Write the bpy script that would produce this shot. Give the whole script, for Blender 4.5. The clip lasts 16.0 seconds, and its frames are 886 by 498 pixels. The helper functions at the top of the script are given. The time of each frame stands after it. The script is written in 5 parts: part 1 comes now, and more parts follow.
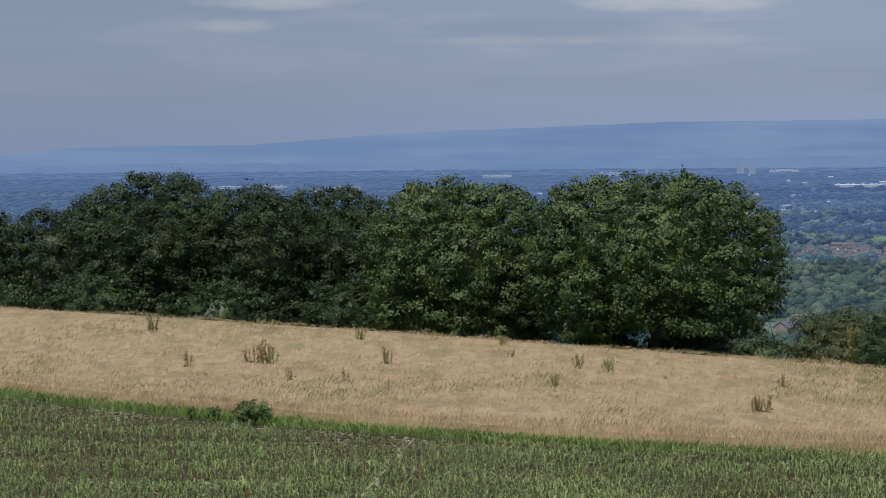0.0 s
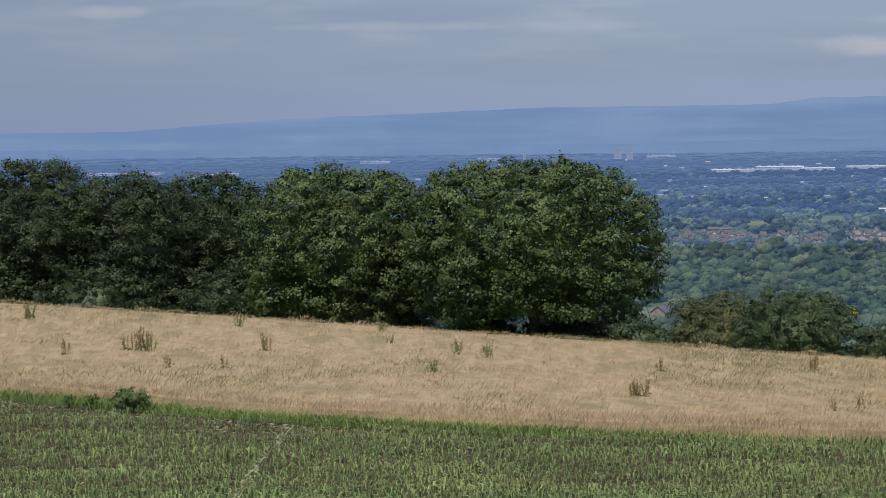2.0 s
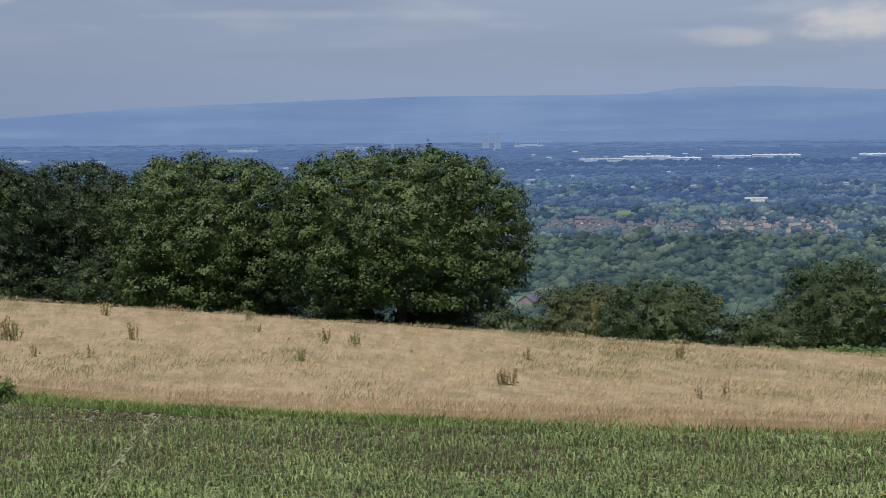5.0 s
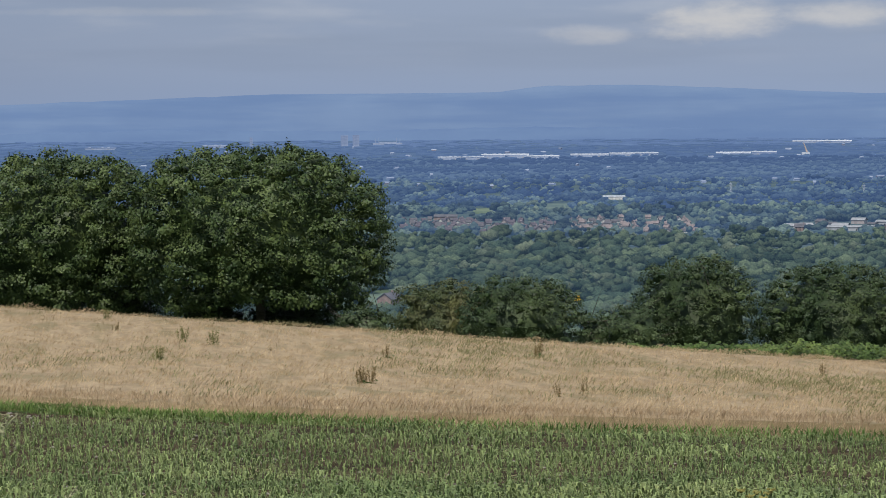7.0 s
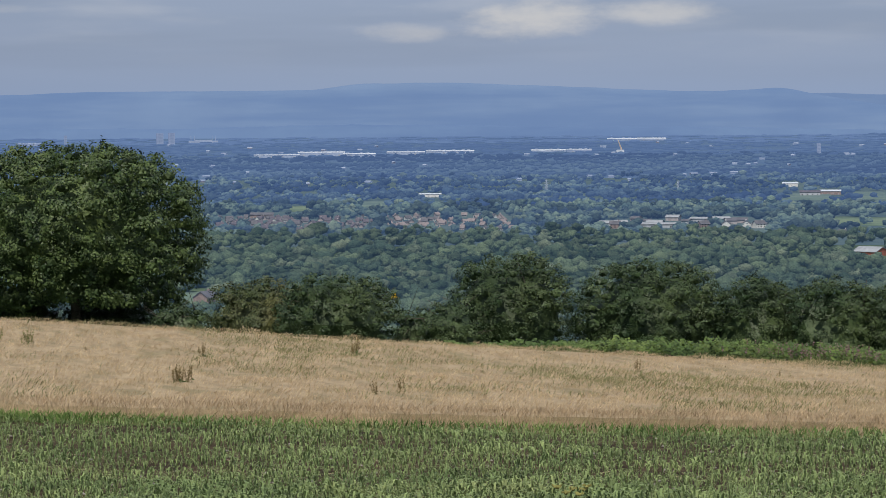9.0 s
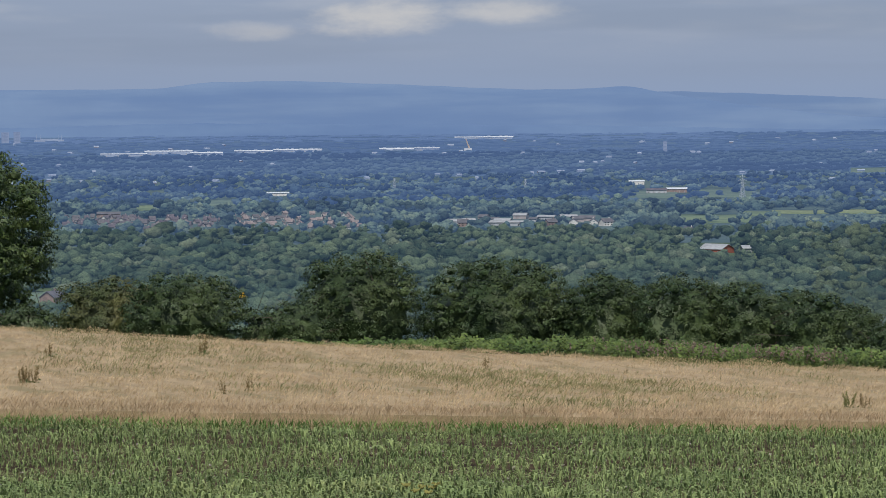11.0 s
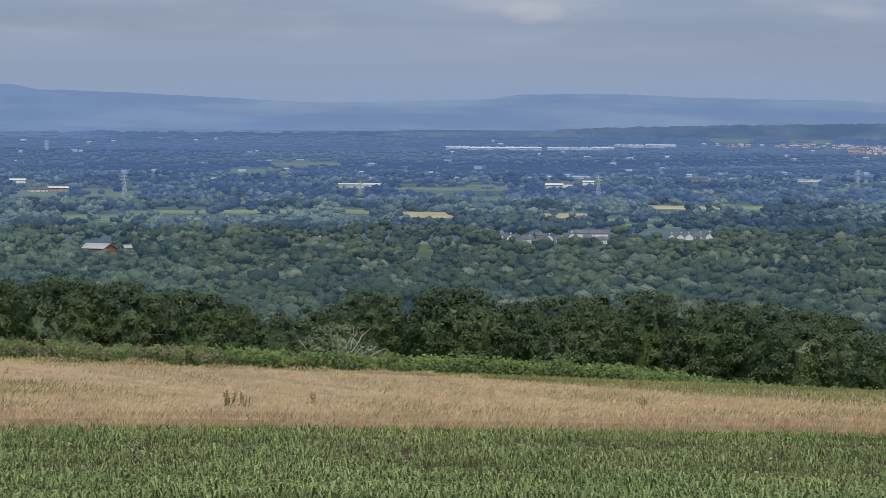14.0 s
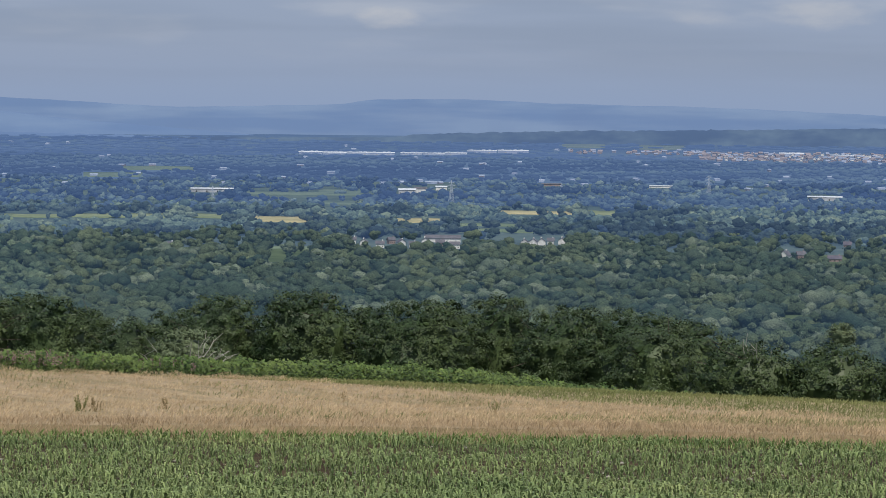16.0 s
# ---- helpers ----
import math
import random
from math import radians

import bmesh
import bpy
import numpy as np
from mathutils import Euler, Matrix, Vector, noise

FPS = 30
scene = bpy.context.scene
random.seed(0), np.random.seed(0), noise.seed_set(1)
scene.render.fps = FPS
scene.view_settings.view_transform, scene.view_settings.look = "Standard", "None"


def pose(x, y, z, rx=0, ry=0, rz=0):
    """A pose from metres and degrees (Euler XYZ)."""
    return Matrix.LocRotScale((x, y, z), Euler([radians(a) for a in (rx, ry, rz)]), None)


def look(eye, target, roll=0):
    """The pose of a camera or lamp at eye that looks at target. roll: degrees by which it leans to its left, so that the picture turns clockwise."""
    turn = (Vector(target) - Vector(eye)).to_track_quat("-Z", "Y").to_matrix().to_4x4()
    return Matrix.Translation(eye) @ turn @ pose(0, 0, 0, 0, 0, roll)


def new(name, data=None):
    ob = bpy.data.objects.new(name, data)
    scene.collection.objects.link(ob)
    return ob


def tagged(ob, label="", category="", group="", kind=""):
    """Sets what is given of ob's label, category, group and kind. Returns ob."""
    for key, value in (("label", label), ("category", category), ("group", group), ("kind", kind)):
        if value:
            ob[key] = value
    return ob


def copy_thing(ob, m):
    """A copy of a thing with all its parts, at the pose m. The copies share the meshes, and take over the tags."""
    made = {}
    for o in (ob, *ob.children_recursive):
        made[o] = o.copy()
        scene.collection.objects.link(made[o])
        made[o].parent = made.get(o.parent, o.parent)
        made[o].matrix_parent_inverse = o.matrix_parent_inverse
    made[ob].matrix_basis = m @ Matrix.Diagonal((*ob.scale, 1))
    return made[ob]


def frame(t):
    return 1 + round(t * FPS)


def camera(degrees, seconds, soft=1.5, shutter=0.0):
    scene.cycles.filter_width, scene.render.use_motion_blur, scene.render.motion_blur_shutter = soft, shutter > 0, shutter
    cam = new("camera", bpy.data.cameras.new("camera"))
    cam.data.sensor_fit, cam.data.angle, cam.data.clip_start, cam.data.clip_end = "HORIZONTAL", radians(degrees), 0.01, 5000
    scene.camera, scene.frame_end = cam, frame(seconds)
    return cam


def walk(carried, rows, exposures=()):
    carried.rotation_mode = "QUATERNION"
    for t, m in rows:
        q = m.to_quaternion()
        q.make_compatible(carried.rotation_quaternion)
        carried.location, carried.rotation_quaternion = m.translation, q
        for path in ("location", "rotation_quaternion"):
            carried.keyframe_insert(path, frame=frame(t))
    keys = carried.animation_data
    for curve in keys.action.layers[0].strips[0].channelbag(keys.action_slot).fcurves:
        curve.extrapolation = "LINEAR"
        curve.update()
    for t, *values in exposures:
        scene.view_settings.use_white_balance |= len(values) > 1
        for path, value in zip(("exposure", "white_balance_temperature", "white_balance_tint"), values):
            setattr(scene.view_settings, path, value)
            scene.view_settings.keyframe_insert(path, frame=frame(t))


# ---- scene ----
cam = camera(17.5, 16.0, soft=0.7)
EYE = 1.5
# the camera turns where it stands: seconds, bearing to the right of +y, pitch up, lean to its left (degrees)
ROWS = [
    (0, -0.189, -2.040, -0.457),
    (0.5, 0.316, -2.080, -0.755),
    (1, 1.006, -2.157, -0.688),
    (1.5, 1.639, -2.253, -0.563),
    (2, 2.228, -2.339, -0.608),
    (2.5, 2.767, -2.436, -0.518),
    (3, 3.142, -2.483, -0.414),
    (3.2, 3.322, -2.504, -0.50),
    (5.3, 5.147, -2.596, -0.47),
    (5.5, 5.372, -2.609, -0.521),
    (6, 6.323, -2.619, -0.531),
    (6.5, 7.361, -2.640, -0.294),
    (7, 7.669, -2.640, -0.330),
    (7.5, 8.251, -2.659, -0.301),
    (8, 8.911, -2.672, -0.391),
    (8.5, 9.802, -2.670, -0.517),
    (9, 11.324, -2.704, -0.334),
    (9.2, 11.815, -2.704, -0.343),
    (9.7, 12.50, -2.718, -0.35),
    (10.25, 12.78, -2.734, -0.36),
    (10.8, 13.60, -2.750, -0.37),
    (11.3, 15.952, -2.765, -0.36),
    (11.5, 17.301, -2.786, -0.282),
    (12, 21.291, -2.794, -0.006),
    (12.5, 24.028, -2.803, 0.195),
    (13, 25.275, -2.807, 0.504),
    (13.5, 25.908, -2.795, 0.313),
    (14, 26.625, -2.762, 0.382),
    (14.5, 27.428, -2.721, 0.391),
    (15, 28.326, -2.695, 0.382),
    (15.5, 29.063, -2.655, 0.420),
    (16, 29.556, -2.640, 0.627),
]


def facing(bearing, pitch, lean):
    b, p = radians(bearing), radians(pitch)
    way = Vector((math.sin(b) * math.cos(p), math.cos(b) * math.cos(p), math.sin(p)))
    eye = Vector((0, 0, EYE))
    return look(eye, eye + way, lean)


# the film brightens a little as the dark trees leave the middle, and settles again
walk(cam, [(t, facing(b, p, r)) for t, b, p, r in ROWS], [(0, -0.07), (1.5, -0.04), (2.5, 0.07), (3.2, 0.07), (5.5, 0.02), (9, 0.0), (11.3, -0.05), (12.2, -0.07), (13.2, -0.02), (14.2, 0.0), (16, 0.0)])

# ---- sky and sun ----
SUN_AZ, SUN_EL = 205.0, 55.0
world = bpy.data.worlds.new("world")
scene.world = world
world.use_nodes = True


class Nodes:
    """Small helper to chain nodes."""

    def __init__(self, tree):
        self.tree, self.nodes, self.links = tree, tree.nodes, tree.links

    def add(self, kind):
        return self.nodes.new(kind)

    def put(self, value, socket):
        if isinstance(value, (int, float, tuple)):
            socket.default_value = value
        else:
            self.links.new(value, socket)

    def math(self, op, a, b=0.0, c=0.0, clamp=False):
        n = self.add("ShaderNodeMath")
        n.operation, n.use_clamp = op, clamp
        for value, socket in zip((a, b, c), n.inputs):
            self.put(value, socket)
        return n.outputs[0]

    def mix(self, f, a, b, blend="MIX"):
        n = self.add("ShaderNodeMix")
        n.data_type, n.blend_type = "RGBA", blend
        self.put(f, n.inputs[0])
        self.put(a, n.inputs[6])
        self.put(b, n.inputs[7])
        return n.outputs[2]

    def noise(self, vector, scale, detail=4.0, rough=0.55):
        n = self.add("ShaderNodeTexNoise")
        self.put(vector, n.inputs["Vector"])
        n.inputs["Scale"].default_value, n.inputs["Detail"].default_value, n.inputs["Roughness"].default_value = scale, detail, rough
        return n.outputs["Fac"]

    def span(self, value, a, b, lo=0.0, hi=1.0):
        n = self.add("ShaderNodeMapRange")
        n.interpolation_type = "SMOOTHSTEP"
        for v, socket in zip((value, a, b, lo, hi), n.inputs):
            self.put(v, socket)
        return n.outputs[0]

    def join(self, x, y, z):
        n = self.add("ShaderNodeCombineXYZ")
        for v, socket in zip((x, y, z), n.inputs):
            self.put(v, socket)
        return n.outputs[0]

    def bump(self, height, strength, distance):
        n = self.add("ShaderNodeBump")
        n.inputs["Strength"].default_value, n.inputs["Distance"].default_value = strength, distance
        self.put(height, n.inputs["Height"])
        return n.outputs[0]


def rgb(r, g, b):
    return (r, g, b, 1.0)


w = Nodes(world.node_tree)
w.nodes.clear()
sky = w.add("ShaderNodeTexSky")
sky.sky_type, sky.sun_disc, sky.sun_elevation, sky.sun_rotation = "NISHITA", False, radians(SUN_EL), radians(SUN_AZ)
sep = w.add("ShaderNodeSeparateXYZ")
w.links.new(w.add("ShaderNodeTexCoord").outputs["Generated"], sep.inputs[0])
el = w.math("MULTIPLY", w.math("ARCSINE", sep.outputs[2]), 57.29578)
az = w.math("MULTIPLY", w.math("ARCTAN2", sep.outputs[0], sep.outputs[1]), 57.29578)
# layered cloud: lavender grey near the horizon, paler above, streaks drawn out along the horizon
streak = w.noise(w.join(w.math("MULTIPLY", az, 0.3), w.math("MULTIPLY", el, 1.5), 0.0), 1.0, 5.0, 0.5)
soft = w.noise(w.join(w.math("MULTIPLY", az, 0.1), w.math("MULTIPLY", el, 1.4), 3.7), 1.0, 3.0, 0.5)
low = w.mix(w.span(el, -0.2, 1.6), rgb(0.225, 0.305, 0.475), rgb(0.235, 0.295, 0.43))
high = w.mix(w.span(el, 2.0, 30.0), low, rgb(0.42, 0.48, 0.58))
lit = w.math("MULTIPLY", w.span(streak, 0.45, 0.75), w.span(el, 0.7, 2.2))
cloud = w.mix(w.math("MULTIPLY", lit, 0.5), high, rgb(0.40, 0.43, 0.51))
shade = w.math("MULTIPLY", w.span(soft, 0.42, 0.66), w.span(el, 0.3, 1.5))
cloud = w.mix(w.math("MULTIPLY", shade, 0.5), cloud, rgb(0.185, 0.24, 0.36))
cloud = w.mix(w.math("MULTIPLY", w.span(az, 8.0, -8.0), 0.55), cloud, rgb(0.16, 0.21, 0.33))
# sunlit cumulus tops above the far hills
for b, e, sb, se, k in ((13.1, 1.84, 1.5, 0.42, 0.85), (15.6, 1.98, 1.3, 0.26, 0.7), (10.6, 1.6, 0.9, 0.2, 0.45), (28.4, 1.95, 0.7, 0.24, 0.5), (37.0, 2.1, 1.0, 0.3, 0.4), (34.6, 2.0, 0.7, 0.16, 0.25), (4.6, 2.82, 2.2, 0.2, 0.5), (-3.4, 2.9, 1.5, 0.16, 0.45), (-4.2, 2.42, 0.9, 0.14, 0.3), (1.3, 2.1, 2.4, 0.1, 0.22)):
    wob = w.math("MULTIPLY_ADD", w.math("SUBTRACT", w.noise(w.join(w.math("MULTIPLY", az, 0.9), w.math("MULTIPLY", el, 2.4), b), 1.0, 6.0, 0.6), 0.5), 2.6, 0.9)
    dx = w.math("POWER", w.math("ABSOLUTE", w.math("DIVIDE", w.math("SUBTRACT", az, b), sb)), 2.0)
    dy = w.math("POWER", w.math("ABSOLUTE", w.math("DIVIDE", w.math("SUBTRACT", el, e), se)), 2.0)
    d = w.math("SUBTRACT", wob, w.math("ADD", dx, dy))
    cloud = w.mix(w.math("MULTIPLY", w.span(d, -0.5, 1.3), k), cloud, rgb(0.53, 0.52, 0.53))
bg = w.add("ShaderNodeBackground")
w.put(w.mix(0.012, cloud, sky.outputs[0], "ADD"), bg.inputs["Color"])
bg.inputs["Strength"].default_value = 1.0
w.links.new(bg.outputs[0], w.add("ShaderNodeOutputWorld").inputs[0])

sun = new("sun", bpy.data.lights.new("sun", "SUN"))
sun.data.energy, sun.data.angle, sun.data.color = 3.55, radians(1.0), (1.0, 0.95, 0.86)
sa, se_ = radians(SUN_AZ), radians(SUN_EL)
toward = Vector((math.sin(sa) * math.cos(se_), math.cos(sa) * math.cos(se_), math.sin(se_)))
sun.matrix_world = look(toward * 50, (0, 0, 0))

# ---- materials ----


def surface(name, dark, light, fine, coarse, rough=0.85, bump=0.0, bump_size=0.02, third=None, third_at=0.6, island=0.0, thin=0.0, metal=0.0, haze_glow=None, grain=0.9, stretch=1.0, lift=1.0):
    """A procedural material: two colours by coarse noise, value by fine noise, a third colour in patches, a tint per
    piece, distance haze as emission.
    """
    m = bpy.data.materials.new(name)
    m.use_nodes = True
    n = Nodes(m.node_tree)
    shader = n.nodes["Principled BSDF"]
    where = n.add("ShaderNodeTexCoord").outputs["Object"]
    wide = where
    if stretch != 1.0 or lift != 1.0:
        m2 = n.add("ShaderNodeMapping")
        n.links.new(where, m2.inputs["Vector"])
        m2.inputs["Scale"].default_value = (stretch, 1.0, lift)
        wide = m2.outputs[0]
    a, b = n.noise(wide, coarse, 4.0), n.noise(where, fine, 3.0)
    col = n.mix(n.span(a, 0.36, 0.64), rgb(*dark), rgb(*light))
    if third:
        col = n.mix(n.span(n.noise(wide, coarse * 0.37, 3.0), third_at, third_at + 0.12), col, rgb(*third))
    val = n.math("MULTIPLY_ADD", b, grain, 1.0 - grain / 2)
    if island:
        val = n.math("MULTIPLY", val, n.math("MULTIPLY_ADD", n.add("ShaderNodeNewGeometry").outputs["Random Per Island"], island, 1.0 - island / 2))
    grey = n.add("ShaderNodeCombineColor")
    for s in grey.inputs:
        n.put(val, s)
    col = n.mix(1.0, col, grey.outputs[0], "MULTIPLY")
    n.put(col, shader.inputs["Base Color"])
    shader.inputs["Roughness"].default_value, shader.inputs["Metallic"].default_value = rough, metal
    shader.inputs["Specular IOR Level"].default_value = 0.3 if rough < 0.8 else 0.08
    if bump:
        n.put(n.bump(b, bump, bump_size), shader.inputs["Normal"])
    # Distance haze is painted in here as light that the material emits.
    if haze_glow:
        n.put(rgb(*haze_glow), shader.inputs["Emission Color"])
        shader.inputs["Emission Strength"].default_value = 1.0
    if thin:
        t = n.add("ShaderNodeBsdfTranslucent")
        n.put(col, t.inputs[0])
        mx = n.add("ShaderNodeMixShader")
        mx.inputs[0].default_value = thin
        n.links.new(shader.outputs[0], mx.inputs[1])
        n.links.new(t.outputs[0], mx.inputs[2])
        n.links.new(mx.outputs[0], n.nodes["Material Output"].inputs[0])
    return m


SOIL = surface("soil", (0.036, 0.026, 0.015), (0.080, 0.058, 0.034), 9.0, 0.9, 1.0, 0.8, 0.06, grain=1.5)
HAY_GROUND = surface("hay_ground", (0.30, 0.227, 0.141), (0.385, 0.296, 0.188), 3.0, 0.4, 0.95, 0.4, 0.1, third=(0.26, 0.21, 0.124), third_at=0.52, stretch=5.0)
FRINGE_GROUND = surface("fringe_ground", (0.20, 0.155, 0.082), (0.28, 0.212, 0.122), 3.0, 0.3, 0.95, 0.4, 0.1)
PASTURE = surface("pasture_ground", (0.030, 0.046, 0.024), (0.055, 0.076, 0.036), 0.5, 0.02, 0.95)
# The plain's ground carries distance haze in its emission.
HAZY_FLOOR = surface("far_plain_ground", (0.038, 0.058, 0.042), (0.066, 0.088, 0.058), 0.2, 0.02, 0.95, haze_glow=(0.031, 0.057, 0.115))
PLAIN_FLOOR = surface("plain_ground", (0.046, 0.070, 0.034), (0.078, 0.106, 0.050), 0.2, 0.02, 0.95, haze_glow=(0.012, 0.022, 0.037))
HAY = surface("hay_grass", (0.465, 0.352, 0.220), (0.605, 0.470, 0.300), 1.6, 0.4, 0.9, third=(0.40, 0.317, 0.188), third_at=0.52, island=0.25, thin=0.3, stretch=5.0)
RED_GRASS = surface("bent_grass", (0.40, 0.30, 0.19), (0.50, 0.38, 0.245), 1.6, 0.2, 0.9, island=0.3, thin=0.3)
VERGE = surface("verge_grass", (0.105, 0.18, 0.048), (0.175, 0.25, 0.075), 1.5, 0.3, 0.85, island=0.6, thin=0.2)
OLIVE = surface("olive_grass", (0.17, 0.19, 0.075), (0.25, 0.26, 0.11), 1.2, 0.15, 0.9, island=0.5, thin=0.25)
MAIZE = surface("maize_leaf", (0.172, 0.236, 0.088), (0.272, 0.336, 0.132), 2.0, 0.35, 0.7, island=0.8, thin=0.25, third=(0.29, 0.34, 0.135), third_at=0.56)
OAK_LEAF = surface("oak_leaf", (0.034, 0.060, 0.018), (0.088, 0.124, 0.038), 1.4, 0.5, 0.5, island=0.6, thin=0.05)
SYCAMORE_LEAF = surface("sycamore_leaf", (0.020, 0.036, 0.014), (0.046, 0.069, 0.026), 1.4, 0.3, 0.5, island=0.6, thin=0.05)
HEDGE_LEAF = surface("hedge_leaf", (0.027, 0.050, 0.018), (0.063, 0.090, 0.033), 1.4, 0.25, 0.5, island=0.55, thin=0.05)
RUSSET_LEAF = surface("russet_leaf", (0.046, 0.066, 0.024), (0.098, 0.098, 0.036), 1.4, 0.3, 0.55, island=0.6, thin=0.05)
BRAMBLE_LEAF = surface("bramble_leaf", (0.052, 0.094, 0.020), (0.112, 0.158, 0.040), 1.6, 0.5, 0.6, island=0.8, thin=0.15)
BARK = surface("bark", (0.06, 0.05, 0.04), (0.11, 0.095, 0.075), 8.0, 1.0, 0.95, 0.6, 0.03)
DEADWOOD = surface("dead_wood", (0.30, 0.285, 0.25), (0.43, 0.41, 0.37), 8.0, 1.0, 0.9, 0.4, 0.02)
DOCK = surface("dock_seed", (0.16, 0.12, 0.058), (0.24, 0.18, 0.085), 4.0, 0.6, 0.9, island=0.5)
DOCK_GREEN = surface("dock_stem", (0.15, 0.16, 0.06), (0.22, 0.215, 0.085), 4.0, 0.6, 0.9, island=0.6)
WEED_GREEN = surface("weed_leaf", (0.06, 0.10, 0.03), (0.11, 0.16, 0.05), 3.0, 0.6, 0.75, island=0.5, thin=0.2)
BANK_STEM = surface("bank_stem", (0.07, 0.10, 0.03), (0.13, 0.15, 0.05), 4.0, 0.6, 0.8, island=0.6)
PINK = surface("willowherb_flower", (0.19, 0.125, 0.13), (0.27, 0.18, 0.18), 4.0, 0.6, 0.8, island=0.6)
YELLOW = surface("ragwort_flower", (0.20, 0.19, 0.06), (0.27, 0.25, 0.08), 20.0, 3.0, 0.8)
STRAW = surface("straw", (0.27, 0.22, 0.14), (0.40, 0.33, 0.22), 10.0, 1.0, 0.9)
SEED = surface("grass_seed", (0.26, 0.275, 0.155), (0.33, 0.34, 0.20), 40.0, 5.0, 0.9)
# Its darker green also imitates tussock shade scattered over the hay.
DARK_GREEN_GRASS = surface("dark_green_grass", (0.205, 0.205, 0.095), (0.285, 0.27, 0.132), 1.2, 0.15, 0.9, island=0.4, thin=0.3)
PALE_LEAF = surface("pale_leaf", (0.088, 0.120, 0.058), (0.150, 0.186, 0.098), 1.4, 0.3, 0.6, island=0.6, thin=0.1)
STONE = surface("stone", (0.26, 0.235, 0.20), (0.40, 0.37, 0.32), 12.0, 2.0, 0.9)
# High grain imitates lit leaf clumps and dark gaps in the leaf colour.
WOOD_NEAR = surface("woodland_leaf", (0.054, 0.082, 0.050), (0.112, 0.146, 0.078), 1.5, 0.02, 0.95, 1.0, 1.2, third=(0.044, 0.070, 0.046), third_at=0.52, island=0.3, haze_glow=(0.018, 0.034, 0.059), grain=2.4, stretch=1.4)
# Darker copy of the near leaf, with less haze emission.
WOOD_NEAR_DARKER = surface("darker_woodland_leaf", (0.044, 0.066, 0.041), (0.098, 0.124, 0.068), 1.5, 0.02, 0.95, 1.0, 1.2, third=(0.044, 0.068, 0.045), third_at=0.52, island=0.3, haze_glow=(0.013, 0.024, 0.041), grain=2.4)
# Third colour of the woodland leaves: broad dark patches imitating cloud shadow.
WOOD_MID = surface("plain_woodland_leaf", (0.050, 0.078, 0.062), (0.112, 0.148, 0.092), 0.5, 0.016, 0.95, 1.0, 2.0, third=(0.022, 0.036, 0.044), third_at=0.52, island=0.35, haze_glow=(0.033, 0.062, 0.126), grain=1.6, stretch=1.2)
# Dark blue leaf colour stands for haze and cloud shade.
WOOD_BLUE_HAZE = surface("blue_haze_leaf", (0.026, 0.044, 0.046), (0.075, 0.105, 0.076), 0.4, 0.014, 0.95, 1.0, 2.0, third=(0.012, 0.022, 0.034), third_at=0.49, island=0.35, haze_glow=(0.046, 0.085, 0.192), grain=1.6, stretch=1.0)
WOOD_FAR = surface("distant_woodland", (0.018, 0.030, 0.040), (0.052, 0.074, 0.068), 0.3, 0.010, 1.0, 1.0, 2.0, third=(0.006, 0.012, 0.022), third_at=0.49, haze_glow=(0.060, 0.106, 0.224), grain=1.6, stretch=0.2)
# Leaf colour darkened in belts to imitate cloud shadow; the emission is haze.
DARK_BELT_NEAR = surface("dark_belt_leaf", (0.028, 0.048, 0.031), (0.068, 0.092, 0.054), 1.5, 0.05, 0.95, 1.0, 1.2, island=0.3, haze_glow=(0.015, 0.029, 0.052), grain=2.2)
# Paler crown tone, picked at random; its emission is distance haze.
PALE_CROWN_NEAR = surface("pale_crown_leaf", (0.078, 0.102, 0.066), (0.140, 0.168, 0.104), 1.5, 0.05, 0.95, 1.0, 1.2, island=0.3, haze_glow=(0.018, 0.033, 0.056), grain=2.2)
DARK_BELT_MID = surface("hazy_dark_belt_leaf", (0.022, 0.036, 0.034), (0.052, 0.074, 0.054), 0.5, 0.03, 0.95, 1.0, 2.0, island=0.35, haze_glow=(0.024, 0.046, 0.098), grain=1.6)
PALE_CROWN_MID = surface("hazy_pale_crown_leaf", (0.085, 0.112, 0.076), (0.145, 0.178, 0.112), 0.5, 0.03, 0.95, 1.0, 2.0, island=0.35, haze_glow=(0.032, 0.058, 0.112), grain=1.6)
DARK_BELT_BLUE = surface("blue_dark_belt_leaf", (0.014, 0.024, 0.030), (0.034, 0.050, 0.044), 0.4, 0.02, 0.95, 1.0, 2.0, island=0.3, haze_glow=(0.036, 0.070, 0.166), grain=1.6)
PALE_CROWN_BLUE = surface("blue_pale_crown_leaf", (0.066, 0.092, 0.072), (0.112, 0.142, 0.098), 0.4, 0.02, 0.95, 1.0, 2.0, island=0.3, haze_glow=(0.046, 0.084, 0.178), grain=1.6)
# Bluish base and emission step up the haze towards the horizon.
WOOD_HORIZON = surface("horizon_woodland", (0.005, 0.009, 0.015), (0.022, 0.032, 0.036), 0.1, 0.005, 1.0, haze_glow=(0.086, 0.147, 0.298), stretch=0.3)
WOOD_HAZE = surface("skyline_woodland", (0.005, 0.009, 0.015), (0.022, 0.032, 0.036), 0.1, 0.005, 1.0, haze_glow=(0.116, 0.187, 0.362), stretch=0.3)
# Far plain and brick: haze is added as blue emission.
FAR_PLAIN = surface("distant_plain", (0.012, 0.02, 0.022), (0.03, 0.042, 0.036), 0.06, 0.006, 1.0, haze_glow=(0.075, 0.13, 0.262))
TOWN_FAR = surface("distant_brick", (0.15, 0.128, 0.13), (0.22, 0.188, 0.19), 0.5, 0.05, 0.95, haze_glow=(0.05, 0.072, 0.124))
